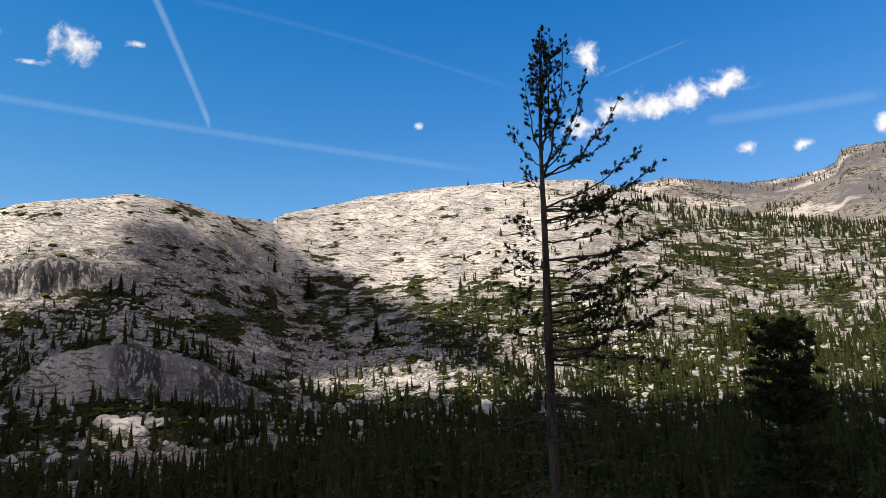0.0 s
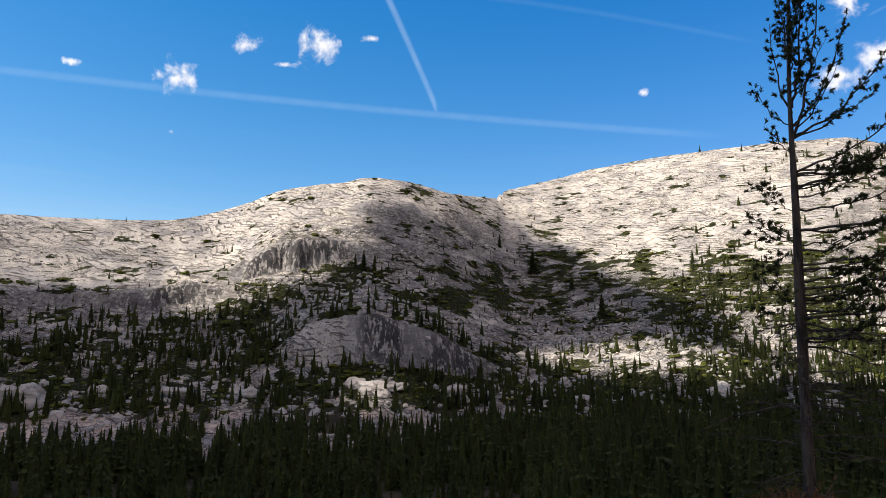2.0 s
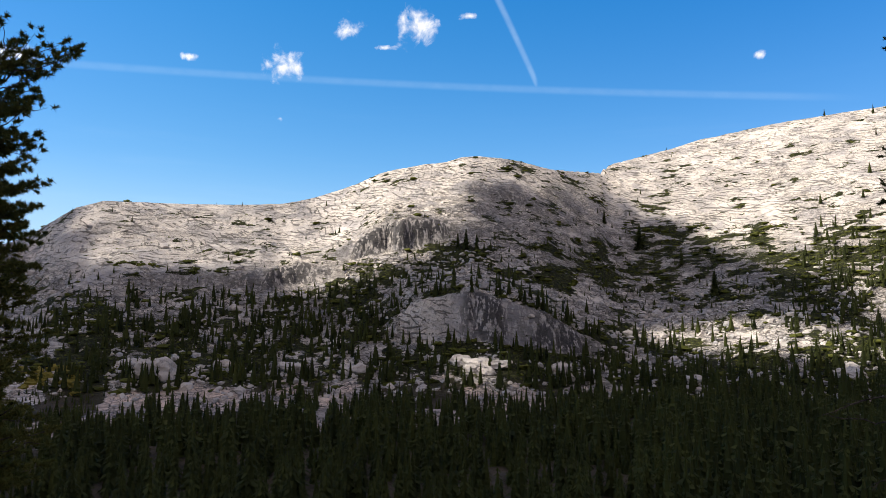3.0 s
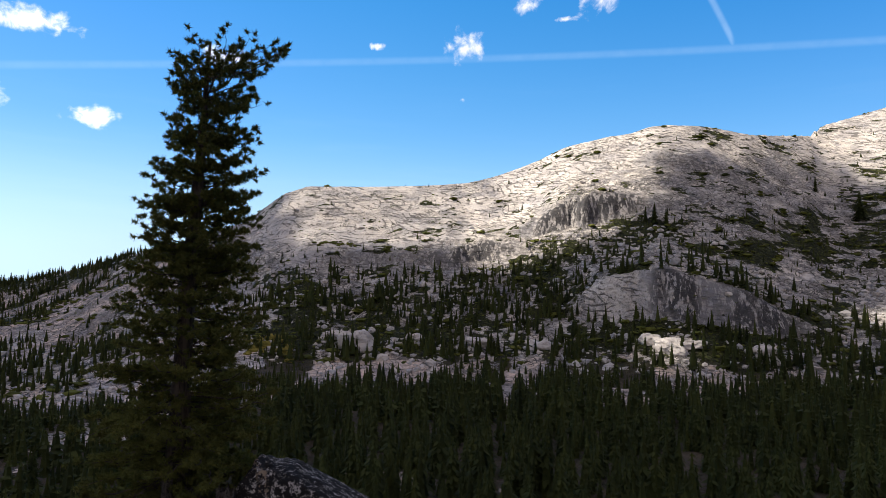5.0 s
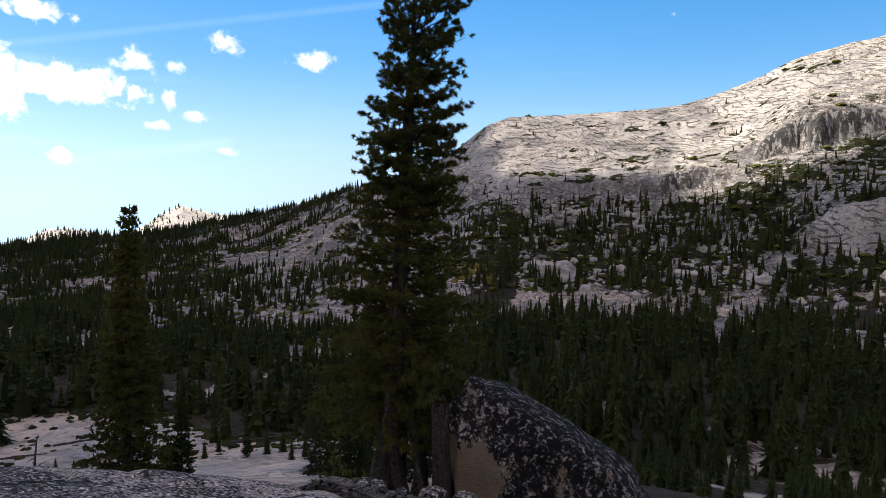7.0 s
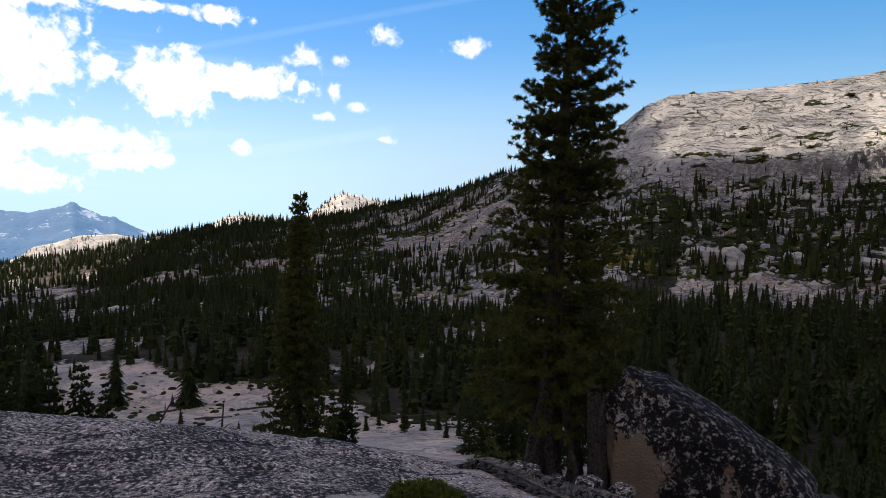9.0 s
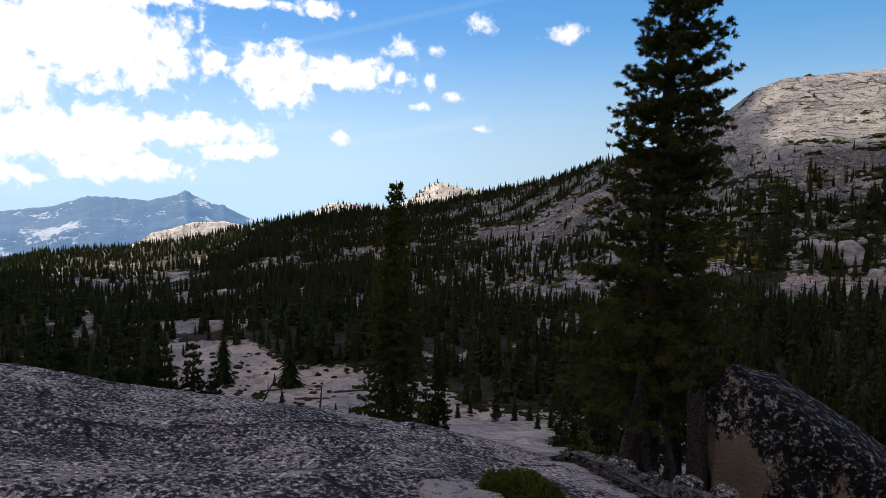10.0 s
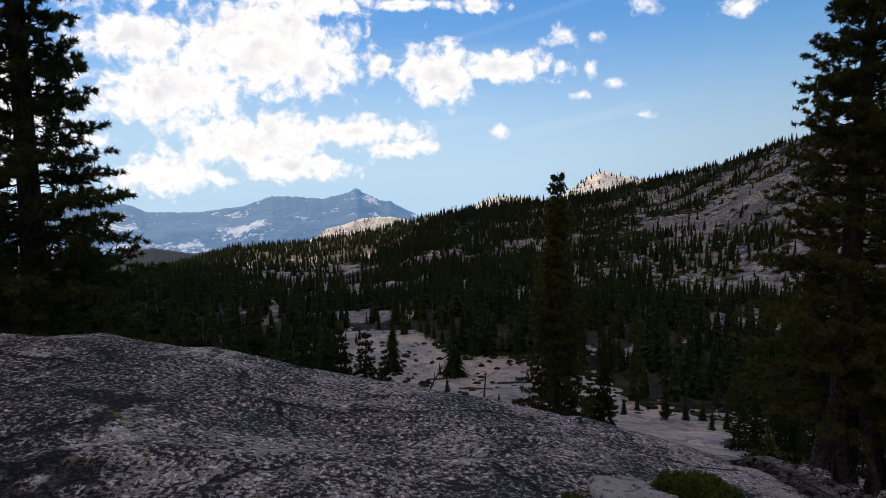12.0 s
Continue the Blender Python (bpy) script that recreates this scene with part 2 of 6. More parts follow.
    duff = n.mix(n.ramp(mid, 0.35, 0.65), (0.045, 0.038, 0.026), (0.10, 0.08, 0.058))
    mat = n.mix(n.ramp(fine, 0.4, 0.62), (0.012, 0.016, 0.005), (0.085, 0.095, 0.022))
    mat = n.mix(n.ramp(rubble, 0.42, 0.56, 0.0, 0.9), mat, (0.013, 0.016, 0.006))
    duff = n.mix(green, duff, mat)
    # growth fills flat lenses along the ledges
    lens = n.noise(n.vec("MULTIPLY", co, (0.10, 0.10, 0.42)), 1.0, 5.0, 0.65)
    edge = n.math("ADD", soil, n.math("MULTIPLY_ADD", lens, 2.6, -1.3))
    edge = n.math("ADD", edge, n.math("MULTIPLY_ADD", fine, 1.0, -0.5))
    n.put(shader.inputs["Base Color"], n.mix(n.ramp(edge, 0.46, 0.54), granite, duff))
    height = n.math("ADD", n.math("ADD", n.math("MULTIPLY", mid, 1.0), n.math("MULTIPLY", rubble, n.math("MULTIPLY", blocky, 1.2))), n.math("MULTIPLY_ADD", n.math("MULTIPLY", fine, blocky), 0.6, n.math("MULTIPLY", lines, -1.2)))
    bump(n, shader, n.math("MULTIPLY_ADD", tilt, 0.8, height), 1.0, 1.8)


def build_knoll_rock(n, shader):
    """Foreground granite: grey, crowded with black and pale lichen, a few yellow-green crusts."""
    co = place(n)
    broad = n.noise(co, 0.5, 4.0, 0.6)
    mid = n.noise(co, 2.6, 5.0, 0.7)
    speck = n.noise(n.vec("MULTIPLY", co, (1, 1, 1.5)), 19.0, 4.0, 0.62)
    spots = n.noise(co, 46.0, 3.0, 0.6)
    grain = n.noise(co, 90.0, 2.0, 0.8)
    stone = n.mix(n.ramp(broad, 0.35, 0.65), (0.42, 0.345, 0.305), (0.25, 0.205, 0.182))
    stone = n.mix(n.ramp(grain, 0.5, 0.62, 0.0, 0.45), stone, (0.15, 0.14, 0.135))
    bare = n.ramp(n.noise(co, 0.8, 4.0, 0.6), 0.60, 0.66)
    stone = n.mix(n.math("MULTIPLY", bare, 0.7), stone, (0.46, 0.40, 0.34))
    cover = n.math("ADD", n.math("MULTIPLY_ADD", mid, 0.42, -0.21), n.math("MULTIPLY_ADD", bare, -0.10, n.math("MULTIPLY_ADD", broad, 0.28, -0.14)))
    cover = n.math("ADD", cover, n.math("MULTIPLY_ADD", n.noise(co, 1.1, 3.0, 0.5), 0.3, -0.15))
    dark = n.ramp(n.math("ADD", speck, cover), 0.472, 0.490)
    flecks = n.ramp(n.math("ADD", spots, n.math("MULTIPLY", cover, 0.5)), 0.53, 0.58)
    stone = n.mix(n.math("MULTIPLY", flecks, 0.8), stone, (0.06, 0.055, 0.055))
    stone = n.mix(n.math("MULTIPLY", dark, 0.95), stone, (0.020, 0.018, 0.019))
    pale = n.math("MULTIPLY", n.ramp(n.noise(co, 21.0, 4.0, 0.65), 0.55, 0.575), n.math("SUBTRACT", 1.0, n.math("MULTIPLY", dark, 0.6)))
    stone = n.mix(n.math("MULTIPLY", pale, 0.95), stone, (0.84, 0.73, 0.67))
    cells = n.add("TexVoronoi", {"Vector": n.vec("ADD", co, n.vec("MULTIPLY", n.add("TexNoise", {"Vector": co, "Scale": 1.2, "Detail": 4.0}).outputs[1], (0.9, 0.9, 0.9))), "Scale": 0.42}, feature="DISTANCE_TO_EDGE").outputs[0]
    crack = n.math("MULTIPLY", n.ramp(cells, 0.022, 0.006), n.ramp(n.noise(co, 0.7, 2.0), 0.45, 0.55))
    stone = n.mix(n.math("MULTIPLY", crack, 0.9), stone, (0.012, 0.011, 0.010))
    crust = n.math("MULTIPLY", n.ramp(n.noise(co, 1.5, 2.0, 0.5), 0.66, 0.71), n.ramp(n.noise(co, 14.0, 4.0, 0.7), 0.48, 0.62))
    stone = n.mix(n.math("MULTIPLY", crust, 0.7), stone, (0.27, 0.28, 0.06))
    n.put(shader.inputs["Base Color"], stone)
    height = n.math("ADD", n.math("MULTIPLY", mid, 0.7), n.math("ADD", n.math("MULTIPLY", speck, 0.35), n.math("MULTIPLY_ADD", spots, 0.12, n.math("MULTIPLY", crack, -0.5))))
    bump(n, shader, height, 1.0, 0.12)


def build_boulder(n, shader):
    """Tan fresh granite under a crust of black lichen that comes down from the top in tongues."""
    co = place(n)
    mid = n.noise(co, 1.3, 6.0, 0.7)
    drip = n.noise(n.vec("MULTIPLY", co, (1.8, 1.8, 0.45)), 1.0, 6.0, 0.7)
    speck = n.noise(co, 16.0, 5.0, 0.7)
    grain = n.noise(co, 60.0, 3.0, 0.8)
    stone = n.mix(n.ramp(mid, 0.35, 0.65), (0.29, 0.21, 0.135), (0.20, 0.16, 0.12))
    stone = n.mix(n.ramp(grain, 0.5, 0.62, 0.0, 0.6), stone, (0.12, 0.10, 0.08))
    lichen = n.add("Attribute", attribute_name="lichen").outputs["Fac"]
    reach = n.math("ADD", n.math("MULTIPLY_ADD", drip, 1.9, -0.95), n.math("ADD", lichen, n.math("MULTIPLY_ADD", speck, 0.8, -0.4)))
    black = n.ramp(reach, 0.45, 0.55)
    worn = n.math("MULTIPLY", n.ramp(n.noise(co, 7.0, 6.0, 0.8), 0.52, 0.57), n.ramp(speck, 0.44, 0.54))
    crust = n.mix(n.math("MULTIPLY", worn, 0.85), (0.015, 0.0135, 0.013), (0.50, 0.46, 0.42))
    n.put(shader.inputs["Base Color"], n.mix(black, stone, crust))
    bump(n, shader, n.math("ADD", mid, n.math("MULTIPLY", speck, 0.4)), 1.0, 0.15)


def build_loose_rock(n, shader):
    co = place(n)
    tone = n.add("NewGeometry").outputs["Random Per Island"]
    mid = n.noise(co, 0.6, 5.0, 0.7)
    stone = n.mix(tone, (0.55, 0.50, 0.44), (0.33, 0.32, 0.31))
    stone = n.mix(n.ramp(mid, 0.5, 0.66, 0.0, 0.65), stone, (0.17, 0.165, 0.16))
    n.put(shader.inputs["Base Color"], stone)
    bump(n, shader, mid, 0.7, 0.4)


def build_slab(n, shader):
    co = place(n)
    mid = n.noise(co, 3.0, 6.0, 0.7)
    grain = n.noise(co, 70.0, 3.0, 0.8)
    stone = n.mix(n.ramp(mid, 0.35, 0.65), (0.44, 0.39, 0.35), (0.30, 0.275, 0.255))
    stone = n.mix(n.ramp(grain, 0.5, 0.6, 0.0, 0.6), stone, (0.12, 0.11, 0.10))
    stone = n.mix(n.ramp(n.noise(co, 11.0, 5.0, 0.7), 0.55, 0.6, 0.0, 0.85), stone, (0.04, 0.037, 0.036))
    n.put(shader.inputs["Base Color"], stone)
    bump(n, shader, n.math("MULTIPLY_ADD", grain, 0.15, mid), 0.8, 0.06)


def leaf_builder(dark, light):
    def build(n, shader):
        co = place(n)
        tone = n.add("NewGeometry").outputs["Random Per Island"]
        patch = n.noise(co, 0.05, 3.0)
        whole = n.add("Attribute", attribute_name="tone").outputs["Fac"]
        f = n.math("ADD", n.math("MULTIPLY_ADD", whole, 0.28, n.math("MULTIPLY", tone, 0.5)), n.math("MULTIPLY_ADD", patch, 1.2, -0.45), clamp=True)
        colour = n.mix(f, dark, light)
        n.put(shader.inputs["Base Color"], colour)
        through_leaf = n.add("BsdfTranslucent", {"Color": n.mix(0.5, colour, (0.10, 0.12, 0.02), "ADD") if light[1] > 0.05 else colour})
        mixed = n.add("MixShader", {0: 0.28, 1: shader.outputs[0], 2: through_leaf.outputs[0]})
        n.put(n.tree.nodes["Material Output"].inputs[0], mixed.outputs[0])
    return build


def build_bark(n, shader):
    co = place(n)
    ridges = n.noise(n.vec("MULTIPLY", co, (9, 9, 1.6)), 1.0, 5.0, 0.7)
    n.put(shader.inputs["Base Color"], n.mix(n.ramp(ridges, 0.35, 0.65), (0.026, 0.021, 0.018), (0.095, 0.074, 0.058)))
    bump(n, shader, ridges, 1.0, 0.04)


def build_dead_wood(n, shader):
    co = n.add("TexCoord").outputs["Object"]
    grain = n.noise(n.vec("MULTIPLY", co, (16, 16, 16)), 1.0, 6.0, 0.75, 1.5)
    n.put(shader.inputs["Base Color"], n.mix(n.ramp(grain, 0.35, 0.62), (0.014, 0.012, 0.010), (0.115, 0.098, 0.083)))
    bump(n, shader, grain, 1.0, 0.03)


def build_log_wood(n, shader):
    """Silver-grey wood with long drying cracks along the log."""
    co = n.add("VectorRotate", {"Vector": place(n), "Axis": (0, 0, 1), "Angle": radians(-65.0)}).outputs[0]
    grain = n.noise(n.vec("MULTIPLY", co, (1.3, 22, 22)), 1.0, 5.0, 0.7, 0.4)
    split = n.ramp(n.noise(n.vec("MULTIPLY", co, (0.7, 11, 11)), 1.0, 3.0, 0.6, 0.5), 0.54, 0.60)
    tone = n.mix(n.ramp(grain, 0.38, 0.62), (0.05, 0.044, 0.039), (0.26, 0.23, 0.205))
    n.put(shader.inputs["Base Color"], n.mix(split, tone, (0.006, 0.005, 0.005)))
    bump(n, shader, n.math("MULTIPLY_ADD", split, -0.8, grain), 1.0, 0.05)


def build_hazed_mountain(n, shader):
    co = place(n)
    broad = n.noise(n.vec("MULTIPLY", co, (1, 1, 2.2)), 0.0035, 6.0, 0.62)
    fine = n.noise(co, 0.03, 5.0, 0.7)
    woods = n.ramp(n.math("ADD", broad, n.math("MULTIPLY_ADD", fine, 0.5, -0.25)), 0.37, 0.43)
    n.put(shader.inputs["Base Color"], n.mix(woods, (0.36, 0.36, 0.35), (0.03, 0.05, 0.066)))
    # blue glow painted in for the haze over the range
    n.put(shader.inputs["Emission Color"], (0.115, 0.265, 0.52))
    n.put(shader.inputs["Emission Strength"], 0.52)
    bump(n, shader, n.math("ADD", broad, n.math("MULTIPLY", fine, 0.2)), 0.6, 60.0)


def build_red_mountain(n, shader):
    co = place(n)
    broad = n.noise(co, 0.006, 6.0, 0.65)
    fine = n.noise(co, 0.06, 5.0, 0.75)
    rock = n.mix(n.ramp(broad, 0.45, 0.55), (0.13, 0.12, 0.118), (0.25, 0.215, 0.185))
    # pale patches painted in for sunlit parts of the ridge
    rock = n.mix(n.ramp(n.noise(co, 0.004, 4.0, 0.6), 0.52, 0.60), rock, (0.50, 0.44, 0.37))
    rock = n.mix(n.ramp(fine, 0.48, 0.6, 0.0, 0.6), rock, (0.10, 0.09, 0.085))
    woods = n.math("ADD", n.noise(co, 0.09, 2.0, 0.7), n.math("MULTIPLY_ADD", n.noise(co, 0.006, 3.0), 0.9, -0.45))
    n.put(shader.inputs["Base Color"], n.mix(n.ramp(woods, 0.60, 0.64), rock, (0.035, 0.037, 0.027)))
    bump(n, shader, n.math("ADD", fine, n.math("MULTIPLY", broad, 2.0)), 0.8, 10.0)


# sheet added out of view: blocks the sun, passes a warm fill into the shade
def build_mask_sheet(n, shader):
    n.put(shader.inputs["Base Color"], (0.9, 0.9, 0.92))
    n.put(shader.inputs["Roughness"], 1.0)
    thin = n.add("BsdfTranslucent", {"Color": (0.80, 0.78, 0.75)})
    mixed = n.add("MixShader", {0: 0.7, 1: shader.outputs[0], 2: thin.outputs[0]})
    n.put(n.tree.nodes["Material Output"].inputs[0], mixed.outputs[0])


M_SLOPE = material("weathered granite slope", build_slope_rock)
M_KNOLL = material("lichened granite", build_knoll_rock)
M_BOULDER = material("black lichened boulder", build_boulder)
M_SLAB = material("bare granite slab", build_slab)
M_ROCK = material("loose granite blocks", build_loose_rock)
M_FOREST = material("conifer foliage", leaf_builder((0.011, 0.0155, 0.006), (0.062, 0.073, 0.019)))
M_SHRUB = material("manzanita", leaf_builder((0.028, 0.036, 0.009), (0.14, 0.15, 0.03)))
M_MAT = material("green mat", leaf_builder((0.05, 0.065, 0.012), (0.17, 0.19, 0.035)))
M_WILLOW = material("yellowing willow", leaf_builder((0.16, 0.14, 0.03), (0.30, 0.24, 0.05)))
M_NEEDLE = material("fir needles", leaf_builder((0.030, 0.036, 0.012), (0.155, 0.148, 0.036)))
M_PINE = material("pine needles", leaf_builder((0.018, 0.024, 0.012), (0.055, 0.06, 0.024)))
M_BROWN = material("dead needles", leaf_builder((0.10, 0.05, 0.025), (0.20, 0.10, 0.05)))
M_BARK = material("bark", build_bark)
M_DEAD = material("weathered wood", build_dead_wood)
M_LOG = material("cracked log wood", build_log_wood)
M_FAR_HAZED = material("distant range", build_hazed_mountain)
M_RED = material("bare brown ridge", build_red_mountain)
# blue mixed into the far woods' colour for distance haze
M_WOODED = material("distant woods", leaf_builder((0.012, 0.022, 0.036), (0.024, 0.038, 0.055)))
M_SUN_MASK = material("unseen shading cloud", build_mask_sheet)
# ---- helpers for meshes ----
RNG = np.random.default_rng(7)


def lattice(ix, iy, seed):
    h = (ix * 374761393 + iy * 668265263 + seed * 974634777) & 0x7FFFFFFF
    h = ((h ^ (h >> 13)) * 1274126177) & 0x7FFFFFFF
    return ((h ^ (h >> 16)) & 0xFFFF) / 65535.0


def vnoise(x, y, seed=0):
    """Smooth value noise, 0 to 1."""
    ix, iy = np.floor(x).astype(np.int64), np.floor(y).astype(np.int64)
    fx, fy = x - ix, y - iy
    fx, fy = fx * fx * fx * (fx * (fx * 6 - 15) + 10), fy * fy * fy * (fy * (fy * 6 - 15) + 10)
    a, b = lattice(ix, iy, seed), lattice(ix + 1, iy, seed)
    c, d = lattice(ix, iy + 1, seed), lattice(ix + 1, iy + 1, seed)
    return (a + (b - a) * fx) * (1 - fy) + (c + (d - c) * fx) * fy


def fbm(x, y, seed=0, octaves=5, gain=0.5):
    total, amp, norm = 0.0, 1.0, 0.0
    for k in range(octaves):
        total = total + amp * vnoise(x * 2.03 ** k + 17.3 * k, y * 2.03 ** k - 9.1 * k, seed + k)
        norm, amp = norm + amp, amp * gain
    return total / norm


def step(x, lo, hi):
    t = np.clip((x - lo) / (hi - lo), 0, 1)
    return t * t * (3 - 2 * t)


def fast_mesh(name, verts, faces, material, smooth=False):
    """A mesh from arrays; faces is one array of triangles or quads, or a list of such."""
    groups = faces if isinstance(faces, list) else [faces]
    me = bpy.data.meshes.new(name)
    verts = np.asarray(verts, np.float32)
    me.vertices.add(len(verts))
    me.vertices.foreach_set("co", verts.ravel())
    counts = np.concatenate([np.full(len(g), g.shape[1], np.int32) for g in groups])
    flat_index = np.concatenate([g.ravel() for g in groups]).astype(np.int32)
    me.loops.add(len(flat_index))
    me.loops.foreach_set("vertex_index", flat_index)
    me.polygons.add(len(counts))
    me.polygons.foreach_set("loop_start", np.concatenate([[0], np.cumsum(counts)[:-1]]).astype(np.int32))
    me.polygons.foreach_set("loop_total", counts)
    me.polygons.foreach_set("use_smooth", np.full(len(counts), smooth))
    me.update(calc_edges=True)
    me.materials.append(material)
    return me


def part(name, me, parent, label=""):
    ob = new(name, me)
    ob.parent = parent
    return tagged(ob, label)


def grid_faces(rows, cols, wrap=False):
    i, j = np.meshgrid(np.arange(rows - 1), np.arange(cols if wrap else cols - 1), indexing="ij")
    k = (j + 1) % cols
    return np.stack([i * cols + j, i * cols + k, (i + 1) * cols + k, (i + 1) * cols + j], -1).reshape(-1, 4)


# ---- the ground: knoll, valley floor, granite domes ----
RIDGE = np.array([
    (-180, 5, 700), (-100, 7, 800), (-60, 8, 900), (-34, 9.4, 880), (-28, 10.4, 880), (-24, 11.3, 870), (-17.6, 13.6, 860), (-12.9, 15.4, 850),
    (-7.7, 15.7, 850), (-3.4, 15.65, 850), (1.5, 15.4, 850), (6.6, 14.8, 840), (9, 14.2, 830), (11.5, 13.7, 810), (13.7, 13.3, 770), (14.6, 12.7, 720),
    (18.8, 13.2, 640), (21.8, 14.0, 620), (24.5, 14.35, 610), (26, 14.3, 610), (27.7, 13.75, 610), (29.5, 13.6, 610), (31.8, 13.1, 610), (33.2, 12.7, 610),
])
RIDGE_DOME = np.array([
    (35.2, 11.75, 610), (37.1, 11.05, 610), (39.2, 10.4, 608), (41.3, 9.95, 605), (45, 9.65, 603), (50, 9.4, 600), (53, 9.3, 590), (54.8, 9.2, 590),
    (56.7, 8.5, 594), (58.1, 7.4, 605), (59.5, 6.2, 620), (63, 4.6, 680), (67.5, 3.2, 760), (71.8, 1.8, 860),
])
RIDGE_WEST = np.array([
    (75, 0.8, 900), (80, -0.3, 960), (84, -1.0, 1000), (88, -1.3, 1050), (93, -1.9, 1050), (97, -2.7, 1100), (101, -3.6, 1200), (106, -4.4, 1300),
    (112, -4.6, 1300), (117, -6.0, 1100), (122, -6.8, 1000), (130, -7, 900), (150, -2, 800), (180, 5, 700),
])
RIDGE = np.vstack([RIDGE, RIDGE_DOME, RIDGE_WEST])
FLOOR_Z = -33.0
NEAR = np.array([(0, -1.2), (8, -3.2), (14, -5.2), (20, -7.0), (30, -10.0), (60, -20.5), (100, -31.5), (125, FLOOR_Z), (300, FLOOR_Z)])


def bell(x, centre, half):
    return np.exp(-((x - centre) / half) ** 2)


def base_range(wrapped):
    """Range at which the slopes rise from the valley floor."""
    return np.interp(wrapped, [56, 68, 106, 116], [300, 190, 190, 260])


def cliffs(az, r):
    """Two fluted cliffs and a broad slab below the summit: the height they add, and where their faces are."""
    wrapped = (az + 180) % 360 - 180
    flute = (fbm(az * 1.6, r / 400, 41, 3) - 0.5)
    total, face, wet = 0.0, 0.0, 0.0
    up = 482 + 14 * (fbm(az / 4, r * 0, 5, 2) - 0.5) + 10 * flute
    low = 366 + 0.16 * (wrapped - 24) ** 2 + 5 * flute
    dome = 455 + 12 * flute
    high = 545 + 10 * (fbm(az / 3, r * 0, 6, 2) - 0.5) + 10 * flute
    for edge, tall, wide, run in (
            (up, 18 * bell(wrapped, 31.5, 4.5), 8, 75),
            (low, np.interp(wrapped, [12.5, 15, 18, 22, 26, 30, 33], [0, 6, 13, 19, 22, 17, 0]), 9, 75),
            (dome, 10 * bell(wrapped, 41, 5) + 5 * bell(wrapped, 50, 4), 8, 55),
            (high, 6 * bell(wrapped, 22, 6), 7, 40)):
        total = total + tall * (step(r, edge, edge + wide) - step(r, edge + wide, edge + wide + run))
        here = np.clip(tall / 10, 0, 1) * step(r, edge - 3, edge + 1) * step(r, edge + wide + 5, edge + wide)
        face = np.maximum(face, here)
        wet = np.maximum(wet, here * (step(wrapped, 27.2, 25.6) if edge is low else 1.0))
    return total, face, wet


def ground(az, r, detail=True):
    """Height of the ground at azimuth az (degrees) and range r (arrays)."""
    az, r = np.broadcast_arrays(np.asarray(az, float), np.asarray(r, float))
    wrapped = (az + 180) % 360 - 180
    top_el = np.interp(wrapped, RIDGE[:, 0], RIDGE[:, 1])
    top_r = np.interp(wrapped, RIDGE[:, 0], RIDGE[:, 2])
    x, y = -r * np.sin(np.radians(az)), r * np.cos(np.radians(az))
    behind = step(np.abs(((wrapped - 45) + 180) % 360 - 180), 95, 130)
    z_near = np.interp(r, NEAR[:, 0], NEAR[:, 1])
    z_near = z_near * (1 - behind) + behind * (-1.5 + 0.03 * r)
    base_r = base_range(wrapped) + 0 * r
    base_z = np.interp(base_r, NEAR[:, 0], NEAR[:, 1]) * (1 - behind) + behind * 8
    base_el = np.degrees(np.arctan2(base_z - EYE, base_r))
    f = np.clip((r - base_r) / (top_r - base_r), 0, 1)
    # convex dome profile on the steep northern side, straighter to the west
    convex = step(wrapped, 72, 60)
    shape = np.interp(f, [0, 0.4, 0.67, 0.85, 1], [0, 0.46, 0.76, 0.91, 1])
    shape = shape * convex + (1 - convex) * (0.55 * f + 0.45 * np.sin(f * math.pi / 2) + 0.03 * np.sin(f * 19 + az * 0.11) * np.sin(f * math.pi))
    z_slope = EYE + r * np.tan(np.radians(base_el + (top_el - base_el) * shape))
    z_top = EYE + top_r * np.tan(np.radians(top_el))
    over = np.clip(r - top_r, 0, None)
    z_back = z_top - 0.0016 * over ** 2 / (1 + 0.004 * over)
    z_back = np.maximum(z_back, -430.0)
    z = np.where(r <= base_r, z_near, np.where(f < 1, z_slope, z_back))
    if not detail:
        return z
    on_slope = step(r, base_r + 10, base_r + 100) * (1 - 0.75 * step(f, 0.8, 1.0)) * (1 - step(over, 0, 60))
    rocky = convex * on_slope
    z = z + on_slope * 9.0 * (fbm(x / 90, y / 90, 3, 5) - 0.5) + on_slope * (fbm(x / 14, y / 14, 9, 3) - 0.5) * 3.4
    # sheeting ledges along the contours
    s = z / 7.0 + 2.2 * fbm(x / 120, y / 120, 21, 3) + 0.01 * x
    tread = s - np.floor(s)
    z = z + rocky * 7.0 * 0.5 * (step(tread, 0.55, 1.0) - tread) * step(fbm(x / 70, y / 70, 33, 3), 0.38, 0.6)
    z = z + cliffs(az, r)[0]
    s = z / 2.6 + 1.7 * fbm(x / 45, y / 45, 23, 3)
    tread = s - np.floor(s)
    z = z + rocky * 2.6 * 0.6 * (step(tread, 0.6, 1.0) - tread) * step(fbm(x / 40, y / 40, 35, 3), 0.4, 0.6)
    flat_land = step(r, 90, 120) * (1 - step(r, 300, 360)) * (1 - behind)
    z = z + flat_land * ((fbm(x / 30, y / 30, 51, 4) - 0.5) * 2.6)
    z = z + step(r, 16, 30) * (1 - step(r, 90, 120)) * (fbm(x / 9, y / 9, 57, 4) - 0.5) * 1.6
    return z


